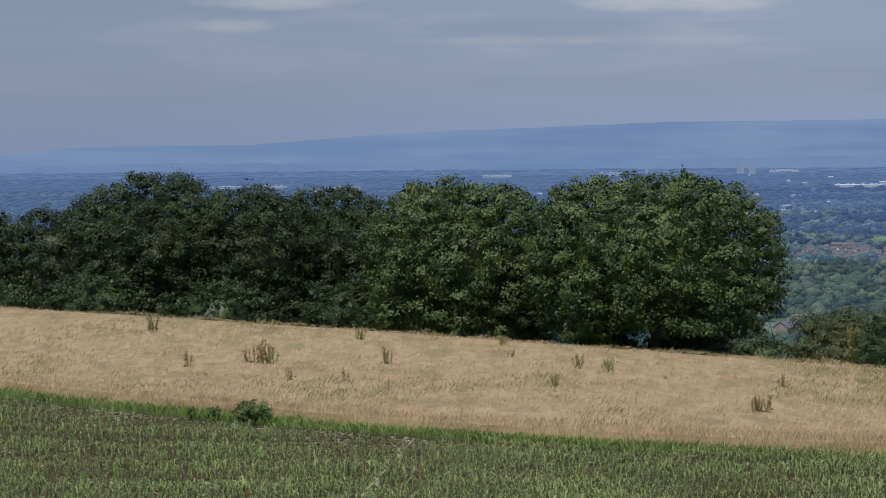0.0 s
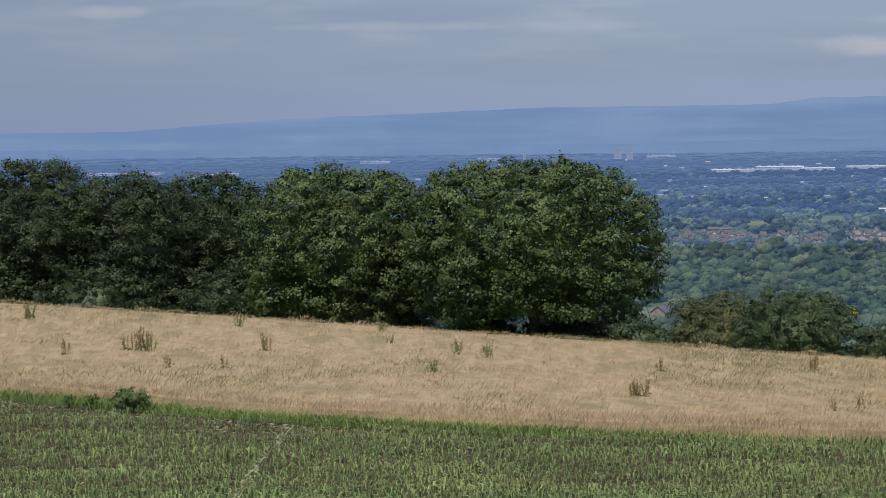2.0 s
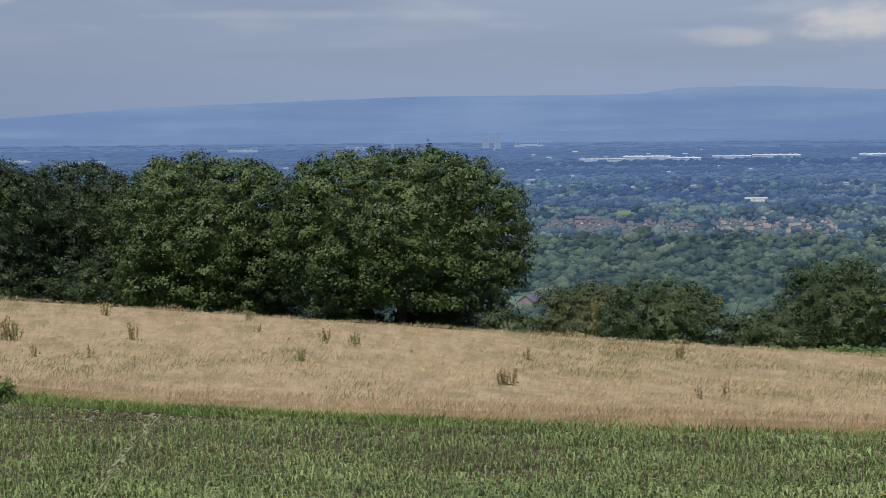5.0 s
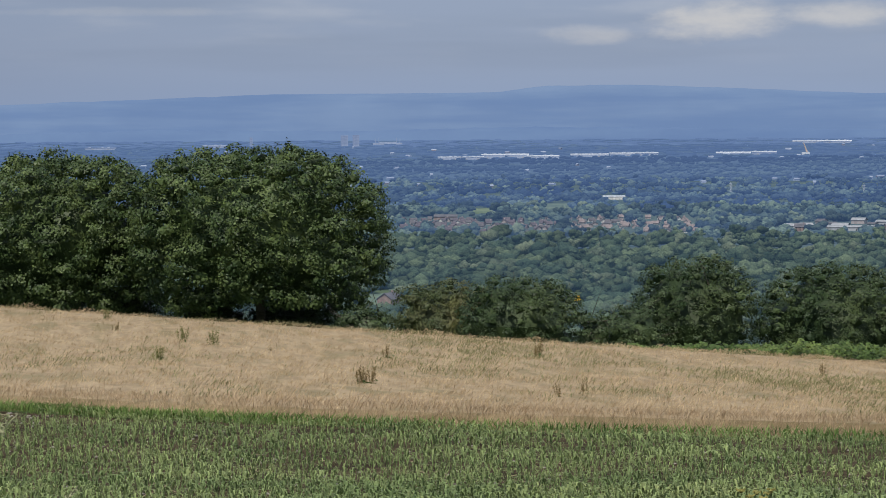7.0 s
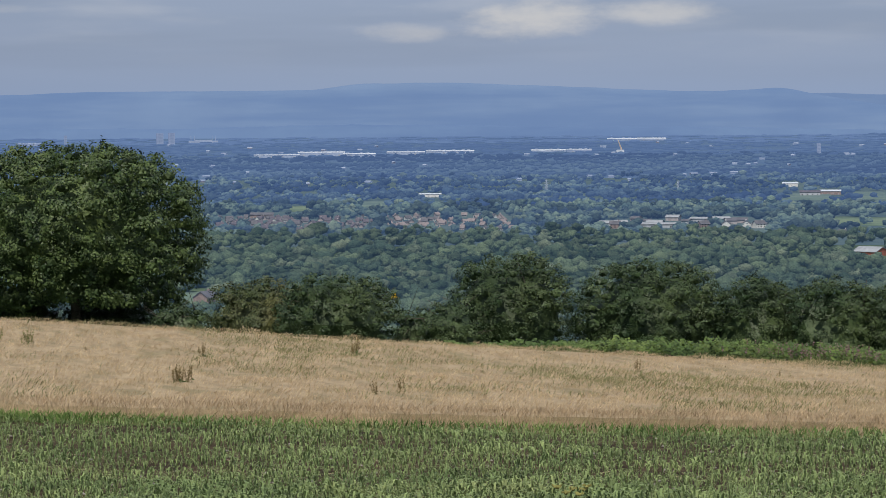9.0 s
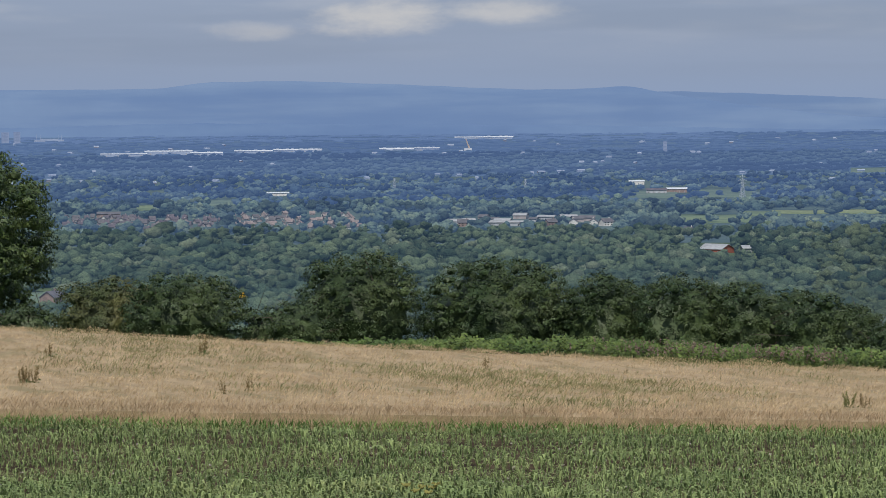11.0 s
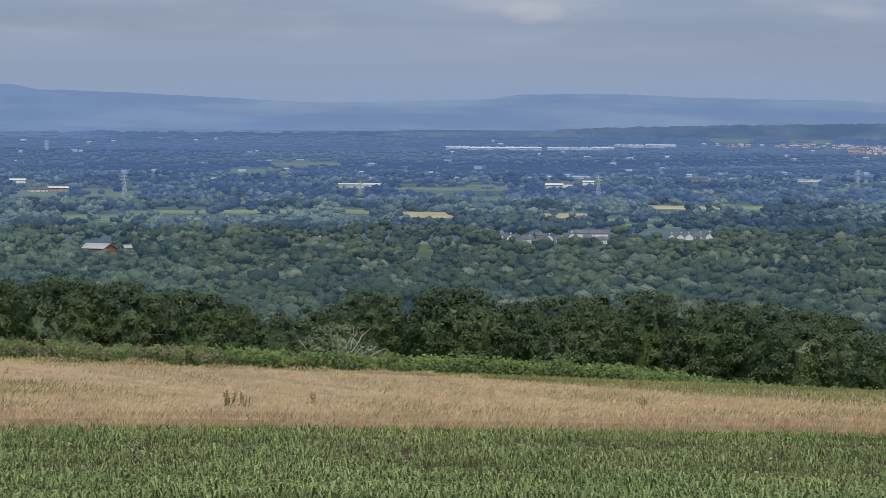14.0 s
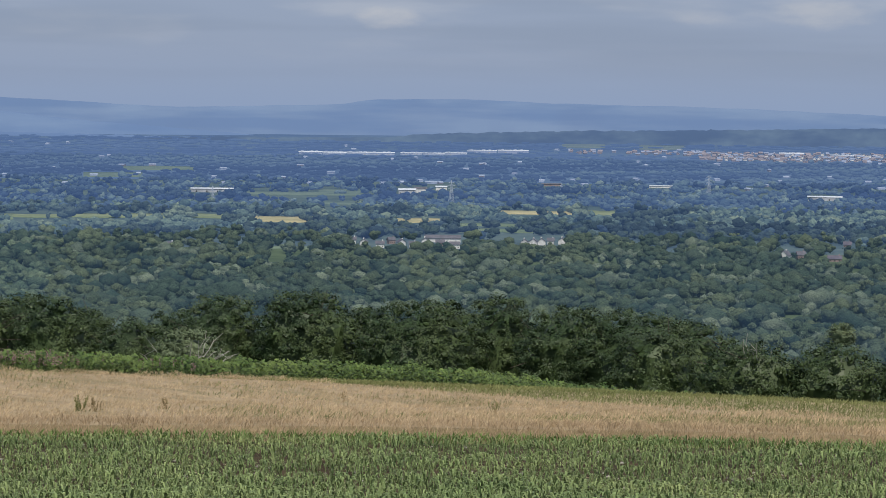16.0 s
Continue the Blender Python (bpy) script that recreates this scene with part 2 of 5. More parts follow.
# Fields emit a little blue to imitate haze before them.
FIELD_GREEN = surface("pasture", (0.095, 0.13, 0.075), (0.135, 0.17, 0.095), 0.15, 0.02, 0.95, haze_glow=(0.022, 0.040, 0.070))
FIELD_PALE = surface("mown_grass", (0.135, 0.166, 0.092), (0.185, 0.21, 0.118), 0.15, 0.02, 0.95, haze_glow=(0.018, 0.032, 0.054))
FIELD_YELLOW = surface("stubble", (0.28, 0.255, 0.145), (0.35, 0.31, 0.18), 0.15, 0.02, 0.95, haze_glow=(0.014, 0.024, 0.042))
# The moors' blue is mostly haze put into emission.
HILL = surface("hill_moor", (0.012, 0.02, 0.03), (0.045, 0.055, 0.055), 0.01, 0.004, 1.0, haze_glow=(0.142, 0.221, 0.400), stretch=0.6, lift=7.0)
HILL_PALE = surface("far_moor", (0.01, 0.02, 0.03), (0.050, 0.060, 0.058), 0.012, 0.004, 1.0, haze_glow=(0.150, 0.223, 0.392), stretch=0.6, lift=8.0)
# In-between blue that steps the haze from moor to plain.
HAZE_STEP = surface("haze_step", (0.010, 0.018, 0.026), (0.03, 0.042, 0.046), 0.02, 0.004, 1.0, haze_glow=(0.128, 0.203, 0.385), stretch=0.6, lift=6.0)
HILL_WOOD = surface("wooded_ridge", (0.004, 0.008, 0.012), (0.034, 0.046, 0.042), 0.05, 0.008, 1.0, haze_glow=(0.082, 0.133, 0.248), grain=1.4, lift=4.0)
# Walls and roofs emit a little blue to imitate haze.
WALL_RENDER = surface("white_render", (0.54, 0.53, 0.50), (0.66, 0.64, 0.60), 2.0, 0.3, 0.85, haze_glow=(0.014, 0.024, 0.042))
WALL_BRICK = surface("brick_wall", (0.21, 0.155, 0.14), (0.29, 0.215, 0.19), 3.0, 0.3, 0.9, haze_glow=(0.014, 0.024, 0.042))
FIELD_FAR = surface("distant_pasture", (0.072, 0.098, 0.064), (0.10, 0.128, 0.080), 0.15, 0.02, 0.95, haze_glow=(0.034, 0.062, 0.118))
FIELD_HAZE = surface("hazy_pasture", (0.050, 0.066, 0.050), (0.075, 0.092, 0.066), 0.15, 0.02, 0.95, haze_glow=(0.062, 0.100, 0.18))
# Leaf colour darkened to imitate cloud shadow on these woods.
WOOD_CLOUD_SHADE = surface("cloud_shade_leaf", (0.026, 0.044, 0.040), (0.062, 0.088, 0.060), 0.5, 0.016, 0.95, 1.0, 2.0, third=(0.018, 0.030, 0.034), third_at=0.5, island=0.35, haze_glow=(0.020, 0.038, 0.078), grain=1.6)
ROOF_SLATE = surface("slate_roof", (0.085, 0.082, 0.092), (0.125, 0.118, 0.13), 2.0, 0.3, 0.7, haze_glow=(0.014, 0.024, 0.042))
TOWN_WALL = surface("pale_brick_wall", (0.29, 0.252, 0.245), (0.385, 0.338, 0.326), 3.0, 0.3, 0.9, haze_glow=(0.018, 0.030, 0.052))
# Pinkish roof colour, lightened as if in sun.
SUNNY_TILE = surface("sunny_tile_roof", (0.19, 0.156, 0.152), (0.255, 0.212, 0.206), 2.0, 0.3, 0.85, haze_glow=(0.018, 0.030, 0.052))
ROOF_TILE = surface("tile_roof", (0.085, 0.074, 0.086), (0.125, 0.107, 0.12), 2.0, 0.3, 0.8, haze_glow=(0.020, 0.033, 0.060))
SHEET_WHITE = surface("white_sheet_roof", (0.48, 0.52, 0.58), (0.60, 0.63, 0.68), 0.5, 0.05, 0.5)
SHEET_PALE = surface("pale_sheet_roof", (0.25, 0.265, 0.29), (0.33, 0.345, 0.37), 0.5, 0.05, 0.6)
SHEET_GREY = surface("grey_sheet_wall", (0.30, 0.32, 0.36), (0.40, 0.42, 0.46), 0.5, 0.05, 0.6)
RED_CLAD = surface("red_cladding", (0.30, 0.105, 0.08), (0.38, 0.14, 0.105), 1.0, 0.1, 0.7)
DARK_PANE = surface("window_pane", (0.04, 0.05, 0.06), (0.06, 0.07, 0.08), 1.0, 0.2, 0.15)
# Far panes, steel, concrete and white panels emit blue in place of haze.
PANE_FAR = surface("distant_pane", (0.10, 0.11, 0.13), (0.12, 0.13, 0.15), 1.0, 0.2, 0.6, haze_glow=(0.088, 0.135, 0.25))
STEEL = surface("galvanised_steel", (0.28, 0.31, 0.35), (0.36, 0.39, 0.43), 1.0, 0.2, 0.6, haze_glow=(0.03, 0.05, 0.09))
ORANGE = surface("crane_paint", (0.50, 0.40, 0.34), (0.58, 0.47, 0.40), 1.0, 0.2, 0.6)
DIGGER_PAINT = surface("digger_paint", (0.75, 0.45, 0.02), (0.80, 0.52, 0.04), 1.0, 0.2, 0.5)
CONCRETE = surface("concrete", (0.14, 0.15, 0.175), (0.19, 0.20, 0.23), 0.5, 0.05, 0.9, haze_glow=(0.092, 0.14, 0.255))
HAZE_WHITE = surface("distant_white_panel", (0.20, 0.22, 0.26), (0.26, 0.28, 0.32), 0.5, 0.05, 0.8, haze_glow=(0.07, 0.11, 0.20))

# ---- mesh helpers ----
RNG = np.random.default_rng(7)


def mesh_of(name, verts, faces, mats, smooth=False, which=None):
    """A mesh from arrays: faces is one array (n, 3 or 4), or a list of such arrays."""
    parts = faces if isinstance(faces, list) else [faces]
    loops = np.concatenate([p.ravel() for p in parts]).astype(np.int32)
    sizes = np.concatenate([np.full(len(p), p.shape[1]) for p in parts]).astype(np.int32)
    starts = np.concatenate([[0], np.cumsum(sizes)[:-1]]).astype(np.int32)
    me = bpy.data.meshes.new(name)
    me.vertices.add(len(verts))
    me.vertices.foreach_set("co", np.asarray(verts, np.float32).ravel())
    me.loops.add(len(loops))
    me.loops.foreach_set("vertex_index", loops)
    me.polygons.add(len(sizes))
    me.polygons.foreach_set("loop_start", starts)
    for m in mats if isinstance(mats, (list, tuple)) else [mats]:
        me.materials.append(m)
    if which is not None:
        me.polygons.foreach_set("material_index", np.asarray(which, np.int32))
    me.polygons.foreach_set("use_smooth", np.full(len(sizes), smooth))
    me.update(calc_edges=True)
    me.validate()
    return me


def part(name, data, parent, label=""):
    ob = new(name, data)
    ob.parent = parent
    return tagged(ob, label)


def box(cx, cy, z0, sx, sy, sz):
    """Verts and quads of an upright box with its base centre at (cx, cy, z0)."""
    x, y = sx / 2, sy / 2
    v = np.array([(cx + i * x, cy + j * y, z0 + k * sz) for k in (0, 1) for i, j in ((-1, -1), (1, -1), (1, 1), (-1, 1))])
    q = np.array([(3, 2, 1, 0), (4, 5, 6, 7), (0, 1, 5, 4), (1, 2, 6, 5), (2, 3, 7, 6), (3, 0, 4, 7)])
    return v, q


def gather(pieces):
    """Joins (verts, faces) pieces into one."""
    verts, faces, n = [], {}, 0
    for v, f in pieces:
        verts.append(v)
        faces.setdefault(f.shape[1], []).append(f + n)
        n += len(v)
    return np.concatenate(verts), [np.concatenate(f) for f in faces.values()]


def tube(points, radii, sides=6):
    """A tapered tube along points."""
    p = np.asarray(points, float)
    t = np.gradient(p, axis=0)
    t /= np.linalg.norm(t, axis=1)[:, None] + 1e-9
    ref = np.where(np.abs(t[:, 2:3]) > 0.9, (1.0, 0, 0), (0, 0, 1.0))
    u = np.cross(t, ref)
    u /= np.linalg.norm(u, axis=1)[:, None] + 1e-9
    s = np.cross(t, u)
    a = np.linspace(0, 2 * np.pi, sides, endpoint=False)
    ring = np.cos(a)[None, :, None] * u[:, None] + np.sin(a)[None, :, None] * s[:, None]
    v = (p[:, None] + ring * np.asarray(radii)[:, None, None]).reshape(-1, 3)
    q = []
    for i in range(len(p) - 1):
        for k in range(sides):
            q.append((i * sides + k, i * sides + (k + 1) % sides, (i + 1) * sides + (k + 1) % sides, (i + 1) * sides + k))
    return v, np.array(q)


def ico(level):
    bm = bmesh.new()
    bmesh.ops.create_icosphere(bm, subdivisions=level, radius=1.0)
    v = np.array([x.co[:] for x in bm.verts])
    f = np.array([[x.index for x in face.verts] for face in bm.faces])
    bm.free()
    return v, f


ICO1, ICO2 = ico(1), ico(2)


def unit(v):
    return v / (np.linalg.norm(v, axis=-1, keepdims=True) + 1e-9)


def leaves(centres, out, spread, size, rng, ratio=0.62):
    """One diamond leaf per centre, turned roughly outwards."""
    n = len(centres)
    c = centres + rng.normal(size=(n, 3)) * spread
    nor = unit(out * 1.2 + rng.normal(size=(n, 3)) * 0.5 + (0, 0, 0.2))
    t = unit(np.cross(nor, rng.normal(size=(n, 3))))
    s = np.cross(nor, t)
    ln = (size * rng.uniform(0.65, 1.35, n))[:, None]
    v = np.stack([c - t * ln / 2, c + s * ln * ratio / 2, c + t * ln / 2 + nor * ln * 0.12, c - s * ln * ratio / 2], 1).reshape(-1, 3)
    return v, np.arange(4 * n).reshape(n, 4)


# ---- the lie of the land ----


def smooth01(x):
    x = np.clip(x, 0, 1)
    return x * x * (3 - 2 * x)


def view_az(a):
    """Bearing in degrees, held at the ends of the open view and eased round behind the viewer."""
    a = (np.asarray(a, float) + 180) % 360 - 180
    right = 41 - 26 * smooth01((a - 41) / 139)
    left = -11 + 26 * smooth01((-11 - a) / 169)
    return np.where(a > 41, right, np.where(a < -11, left, a))


def edge_r(a):
    """Distance of the maize field's far edge."""
    a = view_az(a)
    return 69 + 0.06 * np.maximum(12 - a, 0) ** 2


def hay_r(a):
    """Distance at which the hay begins, behind a green margin."""
    return edge_r(a) + 0.5 + 2.2 * smooth01((1 - view_az(a)) / 8)


def crest_r(a):
    return edge_r(a) + 62


def edge_dip(a):
    a = view_az(a)
    return 5.614 + 0.07305 * a - 3.0847e-3 * a**2 + 6.2639e-5 * a**3 - 5.1657e-7 * a**4 + 0.22


def crest_dip(a):
    a = view_az(a)
    return 3.718 + 0.07815 * a - 1.6656e-4 * a**2 - 4.2121e-5 * a**3 + 6.5577e-7 * a**4


GRASS = 0.55
FAR_R = np.array([420, 650, 1000, 1600, 2400, 3200, 4000, 4700, 4960], float)
FAR_Z = np.array([-54, -68.5, -74, -77, -76, -70, -57, -37, -30], float)


def land(a, r):
    """Height of the ground at bearing a (degrees) and distance r."""
    a, r = np.broadcast_arrays(np.asarray(a, float), np.asarray(r, float))
    e, c = edge_r(a), crest_r(a)
    de, dc = np.radians(edge_dip(a)), np.radians(crest_dip(a))
    one = np.ones_like(e)
    zc = EYE - c * np.tan(dc) - GRASS
    R = [0 * one, 20 * one, 45 * one, e, (e + c) / 2, c, c + 50, c + 120] + [x * one for x in FAR_R]
    ze = EYE - e * np.tan(de)
    Z = [0 * one, -1.75 * one, EYE - 45 * np.tan(np.radians(7.55)) * one, ze, (ze + zc) / 2 - 0.3, zc,
         EYE - (c + 50) * np.tan(dc + np.radians(0.85)), EYE - (c + 120) * np.tan(dc + np.radians(1.6))] + [x * one for x in FAR_Z]
    R, Z = np.stack(R), np.stack(Z)
    d = np.diff(Z, axis=0) / np.diff(R, axis=0)
    m = np.concatenate([d[:1], (d[1:] + d[:-1]) / 2, d[-1:]])
    out = np.zeros_like(r)
    for i in range(len(R) - 1):
        h = R[i + 1] - R[i]
        s = (r - R[i]) / h
        hit = (s >= 0) & ((s < 1) if i < len(R) - 2 else True)
        s = np.clip(s, 0, 1)
        z = (2 * s**3 - 3 * s**2 + 1) * Z[i] + (s**3 - 2 * s**2 + s) * h * m[i] + (3 * s**2 - 2 * s**3) * Z[i + 1] + (s**3 - s**2) * h * m[i + 1]
        out = np.where(hit, z, out)
    return out


def at(a, r, up=0.0):
    """World places for bearings and distances, up metres above the ground."""
    b = np.radians(a)
    return np.stack([r * np.sin(b), r * np.cos(b), land(a, r) + up], -1)


FAR_TABLE = np.linspace(520, 4950, 900)
FAR_DIP = np.degrees(np.arctan2(EYE - land(15.0, FAR_TABLE), FAR_TABLE))


def far_r(dip):
    """Distance on the plain at which the ground lies dip degrees below the horizon."""
    return np.interp(-np.asarray(dip, float), -FAR_DIP, FAR_TABLE)


def near_r(a, dip, lo, hi):
    r = np.linspace(lo, hi, 400)
    return float(np.interp(-dip, -np.degrees(np.arctan2(EYE - land(a, r), r)), r))


def thatch(a, r):
    """Height of the matted hay over the ground, between the green margin and the crest."""
    return 0.36 * smooth01((r - hay_r(a)) / 1.5) * (1 - smooth01((r - crest_r(a) - 1) / 6))


def ground():
    bearings = np.concatenate([np.arange(-180, -12, 4.0), np.arange(-12, 42, 0.3), np.arange(42, 180, 4.0)])
    k = len(bearings)
    bands = [(lambda a: 0 * a + 0.05, lambda a: 0 * a + 20, 12), (lambda a: 0 * a + 20, lambda a: 0 * a + 45, 20), (lambda a: 0 * a + 45, edge_r, 26), (edge_r, hay_r, 2), (hay_r, lambda a: hay_r(a) + 1.4, 5), (lambda a: hay_r(a) + 1.4, crest_r, 40), (crest_r, lambda a: crest_r(a) + 8, 6),
             (lambda a: crest_r(a) + 8, lambda a: crest_r(a) + 120, 24), (lambda a: crest_r(a) + 120, lambda a: 0 * a + 650, 16), (lambda a: 0 * a + 650, lambda a: 0 * a + 1700, 24), (lambda a: 0 * a + 1700, lambda a: 0 * a + 3150, 20), (lambda a: 0 * a + 3150, lambda a: 0 * a + 4950, 30)]
    rows, kinds = [], []
    for n, (r0, r1, steps) in enumerate(bands):
        for i in range(steps):
            rows.append(r0(bearings) + (r1(bearings) - r0(bearings)) * i / steps)
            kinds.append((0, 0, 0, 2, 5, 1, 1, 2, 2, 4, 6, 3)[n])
    rows.append(0 * bearings + 4950)
    v = np.concatenate([at(bearings, r, thatch(bearings, r)) for r in rows])
    v[:, 2] += RNG.normal(size=len(v)) * 0.01
    q, which = [], []
    idx = np.arange(k)
    for i in range(len(rows) - 1):
        q.append(np.stack([i * k + idx, i * k + (idx + 1) % k, (i + 1) * k + (idx + 1) % k, (i + 1) * k + idx], -1)[:, ::-1])
        which += [kinds[i]] * k
    v = np.concatenate([v, [(0.0, 0.0, 0.0)]])
    fan = np.stack([idx, (idx + 1) % k, np.full(k, len(v) - 1)], -1)
    which += [0] * k
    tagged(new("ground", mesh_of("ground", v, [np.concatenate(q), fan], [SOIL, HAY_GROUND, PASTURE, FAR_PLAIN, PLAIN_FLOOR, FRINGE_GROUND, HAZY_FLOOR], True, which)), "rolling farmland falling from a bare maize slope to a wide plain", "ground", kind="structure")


ground()

# ---- far hills, a plain backdrop of distance ----


def ridge(name, profile, r, bottom, mat, label, rough=0.012, depth=60.0, bumps=1.7):
    """A long hill whose skyline runs through (bearing, elevation) knots."""
    knots = np.array(profile)
    a = np.arange(knots[0, 0], knots[-1, 0], 0.08)
    e = np.interp(a, knots[:, 0], knots[:, 1])
    k = np.ones(7) / 7
    e = np.convolve(np.pad(e, 3, mode="edge"), k, "valid")
    e = e + rough * np.array([noise.fractal((x * bumps, r * 0.01, 0), 0.7, 2.1, 5) for x in a])
    rows = []
    for i, s in enumerate(np.linspace(0, 1, 9)):
        z = EYE + r * np.tan(np.radians(bottom + (e - bottom) * math.sin(s * math.pi / 2)))
        b = np.radians(a)
        rr = r + depth * s
        rows.append(np.stack([rr * np.sin(b), rr * np.cos(b), z], -1))
    back = rows[-1].copy()
    back[:, :2] *= 1 + 40 / r
    back[:, 2] -= 60
    rows.append(back)
    n = len(a)
    v = np.concatenate(rows)
    i = np.arange(n - 1)
    q = np.concatenate([np.stack([j * n + i, j * n + i + 1, (j + 1) * n + i + 1, (j + 1) * n + i], -1)[:, ::-1] for j in range(len(rows) - 1)])
    tagged(new(name, mesh_of(name, v, q, mat, True)), label, "hill", kind="structure")


# The ridges' hazy blue comes from their emitting materials.
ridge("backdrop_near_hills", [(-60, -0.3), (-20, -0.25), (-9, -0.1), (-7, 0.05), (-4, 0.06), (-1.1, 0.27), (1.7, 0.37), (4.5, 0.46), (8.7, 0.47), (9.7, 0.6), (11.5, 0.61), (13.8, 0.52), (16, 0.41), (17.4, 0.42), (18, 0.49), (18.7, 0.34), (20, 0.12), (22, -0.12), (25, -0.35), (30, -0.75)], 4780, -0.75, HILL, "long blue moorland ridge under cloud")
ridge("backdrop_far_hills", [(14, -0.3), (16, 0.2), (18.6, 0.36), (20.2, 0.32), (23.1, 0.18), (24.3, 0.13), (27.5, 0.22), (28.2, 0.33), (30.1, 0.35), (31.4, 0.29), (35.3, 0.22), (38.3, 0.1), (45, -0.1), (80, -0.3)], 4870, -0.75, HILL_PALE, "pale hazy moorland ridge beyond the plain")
# Added band that steps the haze between the long ridge and the plain.
ridge("backdrop_haze_step", [(-60, -0.45), (-12, -0.36), (-6, -0.30), (-2, -0.33), (2, -0.24), (6, -0.29), (9, -0.22), (13, -0.26), (16, -0.30), (19, -0.36), (22, -0.42), (26, -0.5), (30, -0.75)], 4660, -0.75, HAZE_STEP, "low blue band added to grade the long ridge into haze", 0.02, 50.0, 4.0)
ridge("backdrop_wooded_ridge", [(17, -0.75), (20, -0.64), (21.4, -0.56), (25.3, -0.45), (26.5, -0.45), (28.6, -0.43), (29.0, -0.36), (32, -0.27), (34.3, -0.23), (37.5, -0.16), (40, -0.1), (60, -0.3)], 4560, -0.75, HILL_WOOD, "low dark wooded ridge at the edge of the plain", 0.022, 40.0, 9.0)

# ---- fields and woods of the plain ----
# bearing from, bearing to, dip of the far edge, dip of the near edge
GREEN_FIELDS = [(9.71, 10.18, 1.75, 1.86), (8.3, 8.59, 1.84, 1.94), (19.11, 20.38, 2.1, 2.26), (29.9, 31.1, 2.13, 2.18), (30.0, 31.25, 2.24, 2.30), (22.5, 23.5, 1.18, 1.27), (23.3, 24.5, 1.05, 1.13), (19.49, 20.5, 1.59, 1.75),
                (27.13, 27.91, 1.47, 1.6), (17.98, 18.93, 1.62, 1.76), (26.2, 26.9, 2.63, 2.68), (5.71, 6.44, 3.53, 3.74), (25.7, 27.05, 1.54, 1.60), (20.36, 21.0, 2.04, 2.13)]
PALE_FIELDS = [(21.0, 22.5, 2.02, 2.08), (22.5, 23.9, 2.00, 2.08), (23.9, 25.25, 1.99, 2.07), (27.2, 27.75, 1.72, 1.78), (32.45, 32.95, 1.85, 1.96), (31.96, 32.7, 0.51, 0.6), (33.5, 34.3, 0.53, 0.62)]
YELLOW_FIELDS = [(25.84, 26.96, 2.03, 2.14), (28.64, 29.42, 2.04, 2.13), (30.59, 32.03, 1.87, 1.94)]
CLEAR = []


def field(kind, mat, a0, a1, far, near, label):
    # Farther fields take copies with more haze painted in.
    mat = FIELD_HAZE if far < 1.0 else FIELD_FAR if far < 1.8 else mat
    u = np.linspace(0, 1, 24)
    more = 0.08 * (a1 - a0)
    a0, a1 = a0 - more, a1 + more
    r0, r1 = far_r(far), far_r(near)
    a = a0 + (a1 - a0) * u
    rows = []
    for s in np.linspace(0, 1, 5):
        r = r1 + (r0 - r1) * s + 6 * np.sin(u * 7 + a0)
        rows.append(at(a, r, 0.5))
    v = np.concatenate(rows)
    skirt = np.concatenate([rows[0] - (0, 0, 0.8), rows[-1] - (0, 0, 0.8)])
    i = np.arange(23)
    q = [np.stack([j * 24 + i, j * 24 + i + 1, (j + 1) * 24 + i + 1, (j + 1) * 24 + i], -1) for j in range(4)]
    q.append(np.stack([120 + i, 120 + i + 1, i + 1, i], -1))
    q.append(np.stack([96 + i, 96 + i + 1, 144 + i + 1, 144 + i], -1))
    tagged(new(kind, mesh_of(kind, np.concatenate([v, skirt]), np.concatenate(q), mat, True)), label, "field", kind="structure")


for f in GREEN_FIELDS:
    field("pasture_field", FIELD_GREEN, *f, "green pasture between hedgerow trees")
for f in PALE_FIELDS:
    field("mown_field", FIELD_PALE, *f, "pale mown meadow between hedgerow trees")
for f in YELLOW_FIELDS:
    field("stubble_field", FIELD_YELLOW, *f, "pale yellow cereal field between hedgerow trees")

# ---- buildings, pylons and works on the plain ----


def gable(w, d, eaves, rise, over=0.4):
    """A gabled roof slab along x: verts and quads, 0.25 thick."""
    x, y, t = w / 2 + over, d / 2 + over, 0.25
    drop = rise * over / (d / 2)
    prof = [(-y, eaves - drop), (0, eaves + rise), (y, eaves - drop), (y, eaves - drop + t), (0, eaves + rise + t), (-y, eaves - drop + t)]
    v = np.array([(sx * x, py, pz) for sx in (-1, 1) for py, pz in prof])
    q = [(0, 1, 7, 6), (1, 2, 8, 7), (2, 3, 9, 8), (3, 4, 10, 9), (4, 5, 11, 10), (5, 0, 6, 11)]
    q += [(0, 5, 4, 1), (1, 4, 3, 2), (7, 10, 11, 6), (8, 9, 10, 7)]
    return v, np.array(q)


def walls(w, d, eaves, rise):
    x, y = w / 2, d / 2
    v = np.array([(i * x, j * y, z) for z in (-1.0, eaves) for i, j in ((-1, -1), (1, -1), (1, 1), (-1, 1))] + [(-x, 0, eaves + rise), (x, 0, eaves + rise)])
    q = np.array([(0, 1, 5, 4), (1, 2, 6, 5), (2, 3, 7, 6), (3, 0, 4, 7), (4, 5, 6, 7)])
    t = np.array([(5, 6, 9), (7, 4, 8)])
    return v, [q, t]


def stand(ob, a, dip, turn):
    p = at(a, far_r(dip), 0.0)
    ob.matrix_world = pose(p[0], p[1], p[2], 0, 0, -a + turn)
    return ob


def note(a, dip, width, height, show=0.5):
    """Keeps the trees from hiding a building."""
    r = float(far_r(dip))
    h = math.degrees(width / 2 / r)
    CLEAR.append((a - h, a + h, dip - math.degrees(height / r), dip - (1 - show) * math.degrees(height / r)))


